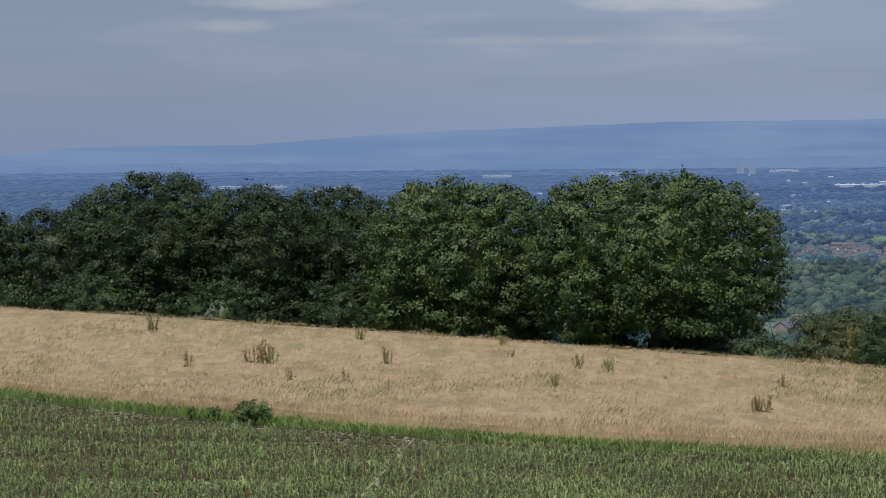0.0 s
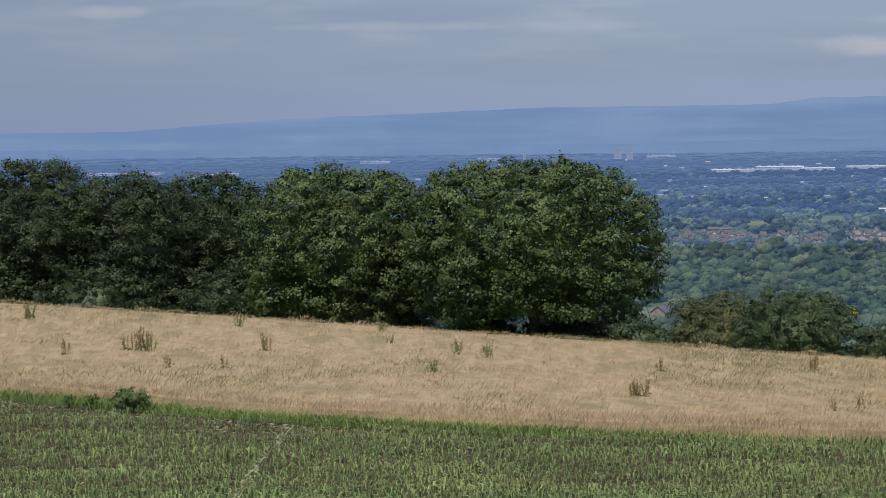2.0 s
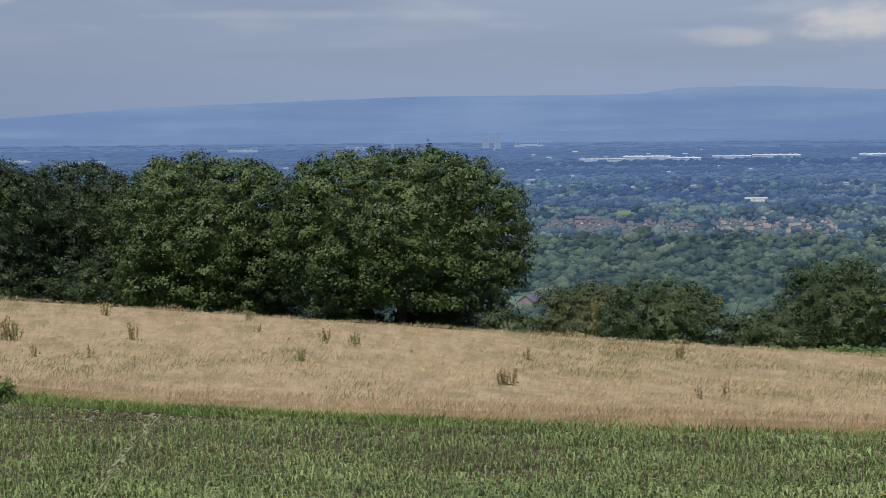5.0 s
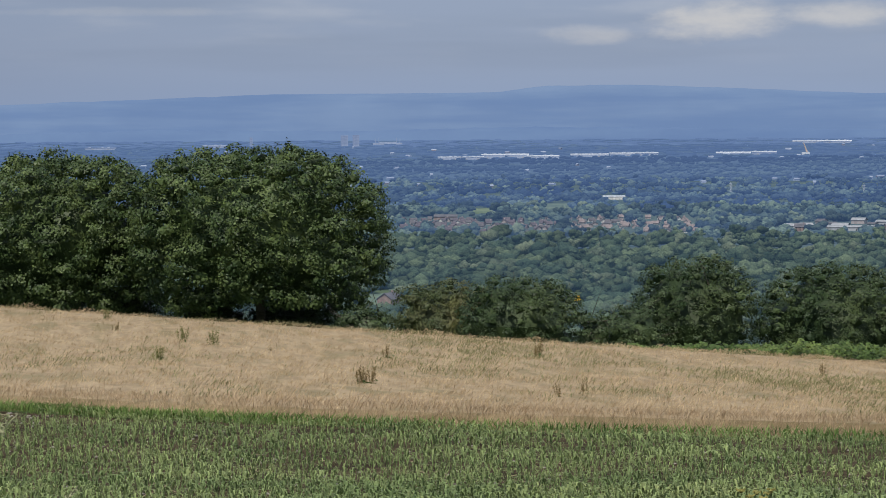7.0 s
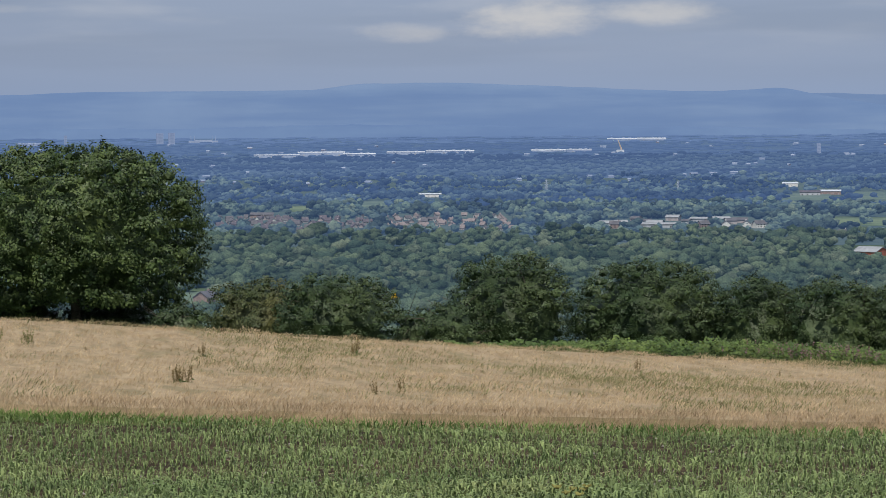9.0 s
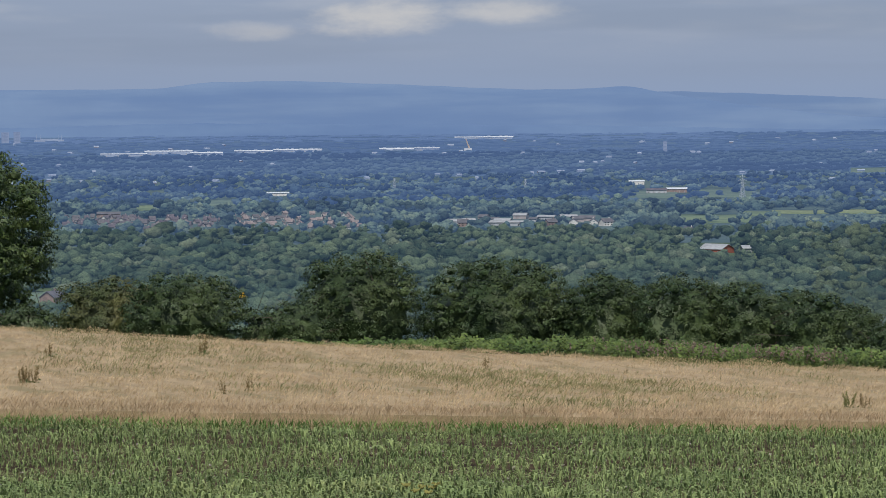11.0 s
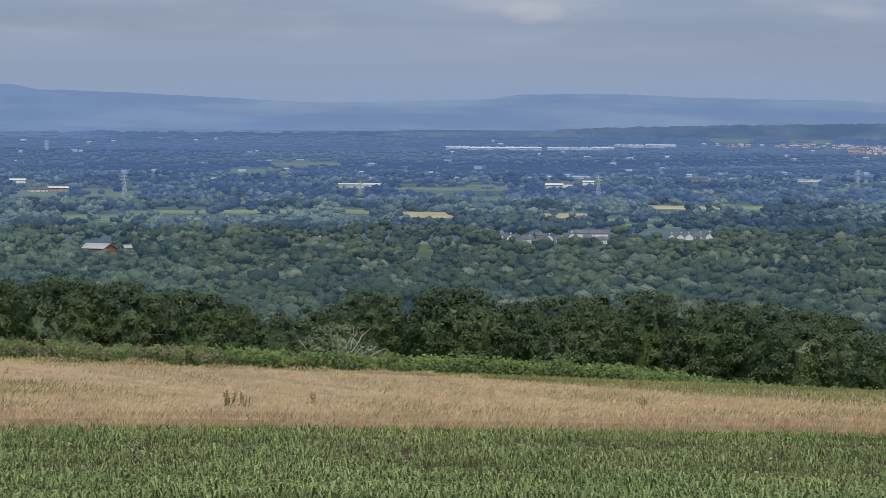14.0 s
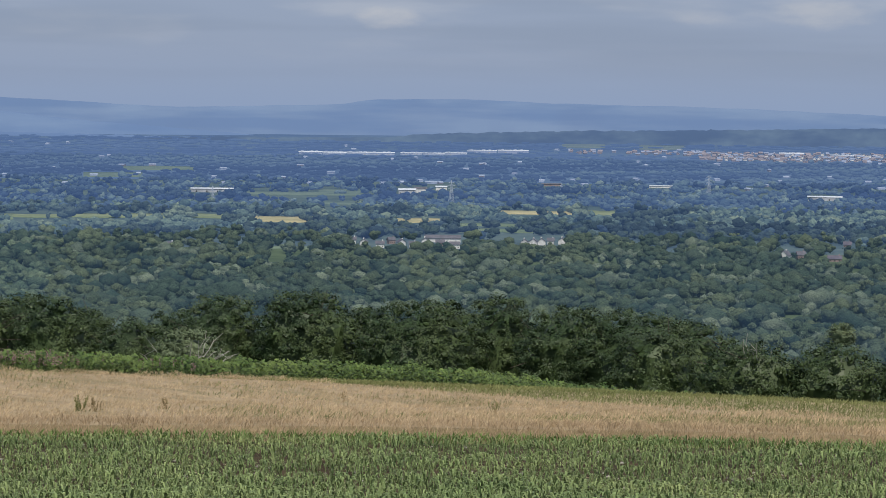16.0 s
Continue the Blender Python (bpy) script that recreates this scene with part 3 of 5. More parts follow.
def house(a, dip, w, d, eaves, rise, wall, roof, turn, label, group="", panes=3, chimney=True, name="house", category="house", show=0.5):
    k = 0.48 if dip < 0.9 else 0.5 if dip < 1.45 else 0.72 if dip < 2.4 else 0.58 if dip < 3 else 0.95
    w, d, eaves, rise = w * k, d * k, eaves * k, rise * k
    ob = new(name)
    if show:
        note(a, dip, w, eaves + rise, show)
    part("wall", mesh_of("wall", *walls(w, d, eaves, rise), wall), ob)
    top = part("roof", mesh_of("roof", *gable(w, d, eaves, rise), roof), ob)
    if chimney:
        part("chimney", mesh_of("chimney", *box(w * 0.32, 0.3, eaves + rise * 0.6, 0.09 * w, 0.7, rise * 0.4 + 0.9), wall), top)
    pane = mesh_of("window", *box(0, 0, 0, w * 0.11, 0.12, eaves * 0.26), DARK_PANE) if panes else None
    for s in range(2 if eaves > 3 else 1):
        for k in range(panes):
            p = part("window", pane, ob)
            p.location = ((k + 0.5) / panes * w - w / 2, -d / 2 - 0.02, eaves * (0.2 + 0.5 * s))
    return tagged(stand(ob, a, dip, turn), label, category, group)


def shed(a0, a1, dip, d, eaves, rise, wall, roof, label, group="", turn=0.0, bays=4, name="warehouse"):
    """A long low sheeted building with loading doors."""
    a = (a0 + a1) / 2
    w = float(far_r(dip)) * radians(a1 - a0)
    k = 0.4 if dip < 1.45 else 0.65 if dip < 2.6 else 1.0
    d, eaves, rise = d * k, eaves * k, rise * k
    ob = new(name)
    note(a, dip, w, eaves + rise)
    part("wall", mesh_of("wall", *walls(w, d, eaves, rise), wall), ob)
    part("roof", mesh_of("roof", *gable(w, d, eaves, rise, 0.5), roof), ob)
    pane = mesh_of("door", *box(0, 0, 0, w / bays * 0.12, 0.2, eaves * 0.5), SHEET_GREY if wall is not SHEET_GREY else DARK_PANE)
    for k in range(bays):
        part("door", pane, ob).location = ((k + 0.5) / bays * w - w / 2, -d / 2 - 0.05, 0.0)
    if dip < 0.95:
        unit_mesh = mesh_of("roof_unit", *box(0, 0, 0, 4.0, 4.0, 1.1), HAZE_WHITE)
        for k in range(3):
            part("roof_unit", unit_mesh, ob).location = ((k + 0.2 + 0.6 * ((k * 7 + bays) % 5) / 5) / 3 * w - w / 2, 0.0, eaves + rise + 0.1)
    return tagged(stand(ob, a, dip, turn), label, "industrial building", group)


hr = np.random.default_rng(31)
house(6.6, 3.8, 9.5, 7, 3.8, 2.4, WALL_BRICK, ROOF_SLATE, 62, "red brick farmhouse with slate roof below the oaks")
for dip, skip in ((2.06, 0.6), (2.09, 0.5), (2.12, 0.4), (2.15, 0.4), (2.18, 0.4), (2.21, 0.4), (2.24, 0.4), (2.27, 0.5), (2.30, 0.6), (2.34, 0.7)):
    a = 6.8 + hr.uniform(0, 0.1)
    while a < 12.7:
        w = hr.uniform(3.4, 7.2)
        if hr.uniform() > skip + (0.25 if (a > 10.9 and dip < 2.14) or (dip > 2.3 and a < 8) else 0):
            # Roof colour imitates sun on the right of town, cloud shade on the left.
            pick, sunny = hr.uniform(), a > 10.2
            roof = (SUNNY_TILE if pick > 0.4 else ROOF_SLATE) if sunny else (ROOF_TILE if pick > 0.35 else ROOF_SLATE)
            house(a, dip + hr.uniform(-0.02, 0.02), w, hr.uniform(3.8, 6.0), hr.uniform(1.4, 2.2), hr.uniform(1.6, 2.6), WALL_RENDER if pick < 0.14 else TOWN_WALL, roof, hr.uniform(-35, 35) + (90 if hr.uniform() < 0.35 else 0),
                  "pale rendered house in the hillside town" if pick < 0.14 else "brick house in the small town, pinkish roof lightened as if sunlit" if sunny else "brick house in the small town, roof darkened for cloud shade", "town houses", 2, pick > 0.5, show=0.25 if hr.uniform() < 0.6 else 0)
        a += math.degrees(w / float(far_r(dip))) * 0.85 + hr.uniform(0.0, 0.2)
shed(7.5, 7.95, 2.06, 18, 4, 2, WALL_BRICK, ROOF_SLATE, "slate roofed hall behind the town")
a = 14.45
while a < 17.6:
    w = hr.uniform(0.10, 0.34)
    pick = hr.uniform()
    shed(a, a + w, 2.14 + 0.17 * hr.uniform(), hr.uniform(14, 26), hr.uniform(2.6, 4.6), hr.uniform(1.2, 2.4), (SHEET_GREY, WALL_RENDER, TOWN_WALL)[int(pick * 2.99)], (ROOF_SLATE, SHEET_PALE, SHEET_PALE)[int(pick * 7) % 3],
         ("grey works building among trees", "white works building with pitched roof", "brick works building with sheet roof")[int(pick * 2.99)], "works sheds", hr.uniform(-12, 12), 3)
    a += w * hr.uniform(0.6, 1.5)
shed(15.2, 15.95, 2.29, 22, 3.5, 1.4, SHEET_GREY, SHEET_PALE, "long works shed with pale sheet roof", "works sheds")
for a in (16.5, 16.95, 17.35, 17.6, 14.75):
    house(a, 2.31, 10, 8, 4.2, 2.8, WALL_RENDER if a > 16.9 else WALL_BRICK, ROOF_SLATE, hr.choice((0, 90, 30)), "house beside the works", "works houses")
shed(10.86, 11.29, 1.67, 18, 4.2, 1.0, WALL_RENDER, SHEET_WHITE, "white flat-roofed building among trees", bays=6)
shed(18.06, 18.36, 1.49, 20, 5, 1.6, WALL_RENDER, SHEET_WHITE, "small white-roofed farm shed", name="farm_shed")
shed(18.4, 18.8, 1.67, 20, 5, 2, SHEET_GREY, ROOF_TILE, "brown roofed farm shed", name="farm_shed")
shed(18.8, 19.2, 1.65, 20, 5, 1.6, WALL_BRICK, SHEET_WHITE, "pale roofed farm shed", name="farm_shed")
shed(24.54, 25.38, 1.55, 30, 5, 1.2, SHEET_GREY, SHEET_WHITE, "long low glasshouse with white roof", name="glasshouse")
shed(28.66, 29.0, 1.55, 22, 6, 2.0, SHEET_GREY, SHEET_WHITE, "pale farm shed at the edge of fields", name="farm_shed")
shed(28.98, 29.22, 1.52, 22, 6, 2.0, WALL_RENDER, ROOF_SLATE, "grey roofed farm shed", name="farm_shed")
shed(29.4, 29.62, 1.47, 18, 5, 1.6, WALL_RENDER, SHEET_WHITE, "small white shed near the pylon", name="farm_shed")
shed(36.77, 37.44, 1.58, 24, 5, 1.4, SHEET_GREY, SHEET_WHITE, "long pale roofed shed among trees", name="farm_shed")
shed(31.5, 31.9, 1.36, 22, 5, 1.5, WALL_BRICK, ROOF_SLATE, "brown hall among trees", name="farm_shed")
shed(33.6, 34.1, 1.37, 22, 4.5, 1.2, WALL_RENDER, SHEET_WHITE, "low white shed among trees", name="farm_shed")
shed(19.52, 20.06, 2.85, 12, 2.3, 2.4, RED_CLAD, SHEET_PALE, "red-clad barn with grey sheet roof in the woods", turn=-35, bays=3, name="barn")
shed(20.28, 20.46, 2.83, 7, 2.0, 1.4, SHEET_PALE, SHEET_PALE, "small blue-grey shed beside the barn", turn=15, bays=2, name="shed")
house(19.24, 2.44, 9, 7, 3.6, 2.2, WALL_RENDER, ROOF_SLATE, 0, "white cottage beside the meadow")
house(24.12, 2.67, 10, 7, 3.6, 2.8, WALL_RENDER, ROOF_SLATE, 25, "cream cottage alone among trees")
for k, a in enumerate((27.75, 27.98, 28.3, 28.52, 28.72, 28.95, 29.2, 29.5, 29.78)):
    house(a, 2.55 + 0.04 * ((k * 7) % 3), hr.uniform(7, 11), 7.5, 4.4, 2.6, WALL_BRICK if k % 4 == 3 else WALL_RENDER, ROOF_TILE if k == 4 else ROOF_SLATE, (0, 85, 0, 20, -75, 0, 90, 0, 10)[k], "white rendered village house with pitched roof" if k % 4 != 3 else "brick village house with pitched roof", "village houses")
shed(29.2, 29.9, 2.5, 16, 4, 2.6, WALL_RENDER, ROOF_SLATE, "long grey roofed village hall", name="village_hall")
for k, a in enumerate((31.18, 31.36, 31.52, 31.7, 31.93)):
    house(a, 2.56 - 0.01 * k, 7, 8, 4.2, 3.0, WALL_RENDER, ROOF_SLATE, (88, 80, 90, 0, 85)[k], "white gabled house in a row among trees", "gabled houses")
house(36.35, 2.76, 9, 9, 4.6, 4.0, WALL_RENDER, ROOF_SLATE, 65, "large white gabled villa among trees")
house(36.65, 2.74, 8, 8, 4.2, 3.2, WALL_BRICK, ROOF_SLATE, 15, "brick villa wing with slate roof")
house(37.32, 2.78, 13, 8, 3.0, 2.6, WALL_BRICK, ROOF_TILE, 0, "low brown roofed house among trees")
house(37.56, 2.49, 8, 7, 3.0, 2.6, WALL_BRICK, ROOF_TILE, 0, "orange roofed bungalow among trees")
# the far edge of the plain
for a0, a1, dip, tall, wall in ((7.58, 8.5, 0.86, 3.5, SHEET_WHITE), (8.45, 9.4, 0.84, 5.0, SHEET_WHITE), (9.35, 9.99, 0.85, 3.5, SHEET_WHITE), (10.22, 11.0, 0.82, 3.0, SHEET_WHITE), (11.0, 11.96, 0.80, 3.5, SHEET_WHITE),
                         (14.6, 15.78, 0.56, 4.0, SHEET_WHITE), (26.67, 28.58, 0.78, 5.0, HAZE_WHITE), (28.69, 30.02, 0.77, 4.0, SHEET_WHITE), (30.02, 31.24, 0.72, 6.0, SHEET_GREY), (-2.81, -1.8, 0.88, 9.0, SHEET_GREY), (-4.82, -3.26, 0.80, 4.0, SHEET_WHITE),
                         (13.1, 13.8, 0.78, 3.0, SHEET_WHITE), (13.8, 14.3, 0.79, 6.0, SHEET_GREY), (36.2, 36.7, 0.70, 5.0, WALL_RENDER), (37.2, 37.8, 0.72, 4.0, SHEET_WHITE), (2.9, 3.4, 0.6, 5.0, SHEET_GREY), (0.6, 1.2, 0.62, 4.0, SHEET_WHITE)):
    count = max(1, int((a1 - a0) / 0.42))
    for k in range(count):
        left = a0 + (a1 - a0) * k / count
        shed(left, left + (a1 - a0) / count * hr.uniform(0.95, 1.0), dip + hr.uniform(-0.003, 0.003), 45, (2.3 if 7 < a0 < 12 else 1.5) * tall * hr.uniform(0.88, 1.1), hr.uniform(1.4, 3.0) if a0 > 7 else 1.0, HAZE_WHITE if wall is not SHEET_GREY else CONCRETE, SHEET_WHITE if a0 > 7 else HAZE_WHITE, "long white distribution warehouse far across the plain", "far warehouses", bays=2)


def far_houses(name, spots, mats, label):
    """Very distant gabled houses, each a walled box with its roof slab, in one mesh: spots hold bearing, dip, width, depth, eaves, rise, turn, wall and roof."""
    pieces, tri, quad = [], [], []
    for a, dip, w, d, eaves, rise, turn, wall, roof in spots:
        note(a, dip, w, eaves + rise)
        p = at(a, far_r(dip))
        t = radians(-a + turn)
        spin = np.array(((math.cos(t), math.sin(t), 0), (-math.sin(t), math.cos(t), 0), (0, 0, 1)))
        v, (q4, q3) = walls(w, d, eaves, rise)
        g, q = gable(w, d, eaves, rise)
        pieces += [(v @ spin + p, q3), (v @ spin + p, q4), (g @ spin + p, q)]
        tri += [wall] * len(q3)
        quad += [wall] * len(q4) + [roof] * len(q)
    v, f = gather(pieces)
    tagged(new(name, mesh_of(name, v, f, mats, False, tri + quad)), label, "houses", kind="stuff")


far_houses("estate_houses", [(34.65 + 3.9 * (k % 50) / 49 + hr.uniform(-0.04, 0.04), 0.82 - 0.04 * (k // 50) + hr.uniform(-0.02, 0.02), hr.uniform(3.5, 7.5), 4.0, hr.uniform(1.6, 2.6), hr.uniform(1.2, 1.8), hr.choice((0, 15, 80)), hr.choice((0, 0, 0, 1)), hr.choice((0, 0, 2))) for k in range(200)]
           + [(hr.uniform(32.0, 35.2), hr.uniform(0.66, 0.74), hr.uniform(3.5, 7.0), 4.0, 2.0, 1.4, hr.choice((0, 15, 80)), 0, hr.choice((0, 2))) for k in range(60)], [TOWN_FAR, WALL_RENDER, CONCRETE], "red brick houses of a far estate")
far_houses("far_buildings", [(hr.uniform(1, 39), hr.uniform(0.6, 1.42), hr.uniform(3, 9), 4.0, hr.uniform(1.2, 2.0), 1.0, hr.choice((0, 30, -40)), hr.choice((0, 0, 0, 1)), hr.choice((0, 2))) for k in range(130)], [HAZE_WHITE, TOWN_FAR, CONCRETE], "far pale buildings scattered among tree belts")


def bar(p, q, t):
    return tube([p, (np.array(p) + q) / 2, q], [t, t, t], 4)


def pylon(a, top, foot):
    """A lattice tower with three pairs of arms."""
    r = float(far_r(foot))
    h = r * (math.tan(radians(foot)) - math.tan(radians(top)))
    ob = new("pylon")
    note(a, foot, 5.0, h)
    base, waist = h * 0.10, h * 0.035
    t = 0.14

    def leg(i, j, z):
        k = base + (waist - base) * min(z / (h * 0.6), 1)
        return np.array((i * k, j * k, z))
    corners = ((-1, -1), (1, -1), (1, 1), (-1, 1))
    for i, j in corners:
        part("leg", mesh_of("leg", *gather([bar(leg(i, j, -0.5), leg(i, j, h * 0.6), t), bar(leg(i, j, h * 0.6), np.array((0, 0, h)), t)]), STEEL), ob)
    lacing = []
    for n in range(7):
        z0, z1 = h * 0.6 * n / 7, h * 0.6 * (n + 1) / 7
        for c in range(4):
            lacing.append(bar(leg(*corners[c], z0), leg(*corners[(c + 1) % 4], z1), t * 0.7))
            lacing.append(bar(leg(*corners[(c + 1) % 4], z0), leg(*corners[c], z1), t * 0.7))
    part("lacing", mesh_of("lacing", *gather(lacing), STEEL), ob)
    for z, reach in ((0.62, 0.15), (0.75, 0.18), (0.88, 0.13)):
        part("cross_arm", mesh_of("cross_arm", *gather([bar((-reach * h, 0, z * h), (reach * h, 0, z * h), t), bar((-reach * h, 0, z * h), (0, 0, (z + 0.06) * h), t), bar((reach * h, 0, z * h), (0, 0, (z + 0.06) * h), t)]), STEEL), ob)
    tagged(stand(ob, a, foot, 25), "grey lattice electricity pylon standing among trees", "pylon", "pylons")


for a, top, foot in ((13.39, 1.33, 1.60), (20.3, 1.29, 1.80), (24.97, 1.42, 1.82), (29.71, 1.26, 1.74), (34.82, 1.10, 1.54), (16.0, 1.36, 1.58), (31.9, 1.3, 1.5)):
    pylon(a, top, foot)


def crane():
    ob = new("crane")
    note(14.84, 0.80, 8, 14)
    r = float(far_r(0.80))
    k = r * radians(0.24) / 14
    part("cab", mesh_of("cab", *box(0, 0, 0, 9 * k, 4, 3 * k), SHEET_WHITE), ob)
    part("jib", mesh_of("jib", *gather([bar((1.5 * k, 0, 2), (-2.5 * k, 0, 14 * k), 0.7), bar((2.6 * k, 0, 2), (-2.5 * k, 0, 14 * k), 0.5)]), ORANGE), ob, "orange lattice jib")
    tagged(stand(ob, 14.86, 0.80, 0), "orange crane raised over the far works", "crane")


crane()


def tower(a, top, foot, w, mat, label, name, floors=8, category="tower block"):
    r = float(far_r(foot))
    h = r * (math.tan(radians(foot)) - math.tan(radians(top)))
    ob = new(name)
    note(a, foot, w, h)
    part("wall", mesh_of("wall", *box(0, 0, -1, w, w * 0.8, h + 1), mat), ob)
    part("parapet", mesh_of("parapet", *box(0, 0, h, w * 1.03, w * 0.83, 0.8), mat), ob)
    pane = mesh_of("window_band", *box(0, 0, 0, w * 0.8, 0.1, h / floors * 0.4), PANE_FAR)
    for k in range(floors):
        part("window_band", pane, ob).location = (0, -w * 0.4 - 0.03, (k + 0.35) * h / floors)
    tagged(stand(ob, a, foot, 12), label, category)


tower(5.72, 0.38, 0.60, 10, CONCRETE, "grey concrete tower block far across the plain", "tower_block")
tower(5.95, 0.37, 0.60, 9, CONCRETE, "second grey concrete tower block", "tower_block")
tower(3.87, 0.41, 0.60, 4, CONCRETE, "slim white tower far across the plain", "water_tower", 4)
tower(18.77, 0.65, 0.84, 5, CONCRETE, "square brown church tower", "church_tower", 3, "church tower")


def stadium():
    ob = new("stadium")
    foot, a0, a1 = 0.56, 6.29, 6.87
    r = float(far_r(foot))
    w = r * radians(a1 - a0)
    note(6.58, foot, w, 12)
    part("stand", mesh_of("stand", *gather([box(0, 0, 0, w, 10, 3.0), box(0, 3, 3.0, w * 0.6, 6, 1.2)]), HAZE_WHITE), ob)
    for s in (-0.42, -0.3, 0.3, 0.42):
        part("mast", mesh_of("mast", *tube([(s * w, 0, 0), (s * w, 0, 6), (s * w * 1.02, 0, 11)], [0.5, 0.45, 0.3], 6), HAZE_WHITE), ob, "white leaning mast")
    tagged(stand(ob, 6.58, foot, 0), "white stadium with tall masts on the far plain", "stadium")


stadium()


def digger():
    ob = new("digger")
    note(10.35, 3.72, 4, 4)
    part("cab", mesh_of("cab", *gather([box(0, 0, 0.9, 2.6, 1.6, 0.9), box(0.5, 0, 1.8, 1.1, 1.4, 1.1)]), DIGGER_PAINT), ob)
    part("boom", mesh_of("boom", *tube([(-1.2, 0, 1.6), (-2.4, 0, 2.9), (-3.3, 0, 1.4)], [0.2, 0.18, 0.14], 6), DIGGER_PAINT), ob)
    for y in (-0.7, 0.7):
        part("track", mesh_of("track", *box(0, y, 0.0, 3.0, 0.5, 0.9), DARK_PANE), ob, "dark rubber track")
    tagged(stand(ob, 10.35, 3.72, 20), "small yellow digger in a clearing", "digger")


digger()

OPEN = np.array(GREEN_FIELDS + PALE_FIELDS + YELLOW_FIELDS + CLEAR)
SOLID = np.arange(len(OPEN)) >= len(OPEN) - len(CLEAR)


def lump(shape, centre, radii, rng, rough):
    v, f = shape
    k = 1 + rng.uniform(-rough, rough, len(v))[:, None]
    return centre + v * k * radii, f


def woods(name, mat, dip_from, dip_to, step, crown, height, lumps, cards, card, shape, label, rng, gap=0.8, thin=0.0, reach=(-11.0, 41.0)):
    """Rows of crowns of three tones, the dark one in drawn-out belts like cloud shadow and hedgerow lines, each crown a
    heap of uneven lumps, leaving the fields and houses in view.
    """
    pieces, spray, outs, tri, quad = [], [], [], [], []
    dip = dip_from
    while dip > dip_to:
        r = float(far_r(dip))
        a = reach[0] + rng.uniform(0, 0.4)
        while a < reach[1]:
            size = crown * min(math.exp(rng.normal() * 0.36), 1.9)
            high = height * rng.uniform(0.7, 1.25)
            d = dip + rng.uniform(-step, step)
            rr = float(far_r(d))
            half = math.degrees(size / 2 / rr)
            top = d - math.degrees((high + 0.07 * size) / rr)
            mid, wide = (OPEN[:, 0] + OPEN[:, 1]) / 2, (OPEN[:, 1] - OPEN[:, 0]) / 2
            u = np.clip(np.abs(a - mid) / (wide + half * np.where(SOLID, 0.35, 0.6)), 0, 1.2)
            low = OPEN[:, 2] + (OPEN[:, 3] - OPEN[:, 2]) * np.sqrt(np.maximum(1 - u**6, 0)) * rng.uniform(0.75, 1.0)
            hides = (u < 1) & (low > top + 0.01) & (OPEN[:, 2] < d)
            if rng.uniform() < 0.12:
                hides &= SOLID
            if not hides.any() and rng.uniform() > thin:
                p = at(a, rr)
                body = size * np.array((0.44, 0.44, 0)) + (0, 0, high * 0.5)
                mid_z = p + (0, 0, high * 0.5)
                unseen = a < 1.2 or top > (4.9 if a < 6.8 else 4.0 if a < 23 else 4.35)
                dark_belt_at = noise.fractal((a * 0.55 + 7, d * 7.0, 2.0), 0.6, 2.1, 4)
                kind = 1 if dark_belt_at > 0.16 + 0.1 * rng.normal() else 2 if rng.uniform() < 0.16 else 0
                first = len(pieces)
                pieces.append(lump(shape, mid_z, body * (0.92 if lumps else 1.1), rng, 0.16))
                for _ in range(0 if unseen else lumps):
                    u = unit(rng.normal(size=3) * (1.2, 1, 0.8) + (0, -0.35, 0.6))
                    rad = size * rng.uniform(0.16, 0.3)
                    pieces.append(lump(ICO1, mid_z + u * body * 0.95, (rad * 1.15, rad * 1.15, rad * 0.85), rng, 0.3))
                if cards and not unseen:
                    u = unit(rng.normal(size=(cards, 3)) + (0, -0.45, 0.5))
                    spray.append(mid_z + u * body * rng.uniform(0.92, 1.28, (cards, 1)))
                    outs.append(u * 2)
                    quad += [kind] * cards
                tri += [kind] * sum(len(x[1]) for x in pieces[first:])
            a += math.degrees(size * gap / rr)
        dip -= step
    if cards:
        pieces.append(leaves(np.concatenate(spray), np.concatenate(outs), 0.15, card, rng, 0.8))
    v, f = gather(pieces)
    tagged(new(name, mesh_of(name, v, f, mat, True, (tri + quad) if len(mat) > 1 else None)), label, "woodland", kind="stuff")


# Belts turn bluer with distance: haze put into leaf colour and emission.
woods("near_woodland", [WOOD_NEAR, DARK_BELT_NEAR, PALE_CROWN_NEAR], 4.95, 2.45, 0.08, 8.2, 5.6, 3, 40, 0.66, ICO1, "dense broadleaf woodland with rounded green crowns", np.random.default_rng(1), 0.72, 0.06, (-2.5, 21.8))
woods("valley_woodland", [WOOD_NEAR_DARKER, DARK_BELT_NEAR, PALE_CROWN_NEAR], 4.95, 2.45, 0.08, 8.2, 5.6, 3, 40, 0.66, ICO1, "deep green broadleaf woodland in the valley", np.random.default_rng(10), 0.72, 0.06, (21.6, 41.0))
woods("plain_woodland", [WOOD_MID, DARK_BELT_MID, PALE_CROWN_MID], 2.42, 2.14, 0.045, 9.0, 5.4, 2, 12, 1.2, ICO1, "hedgerow trees and copses across the plain", np.random.default_rng(2), 0.75, 0.05, (-11.0, 26.0))
woods("hedgerow_trees", [WOOD_MID, DARK_BELT_MID, PALE_CROWN_MID], 2.14, 1.86, 0.045, 9.0, 5.4, 2, 12, 1.2, ICO1, "lines of hedgerow trees between the fields", np.random.default_rng(9), 0.75, 0.05)
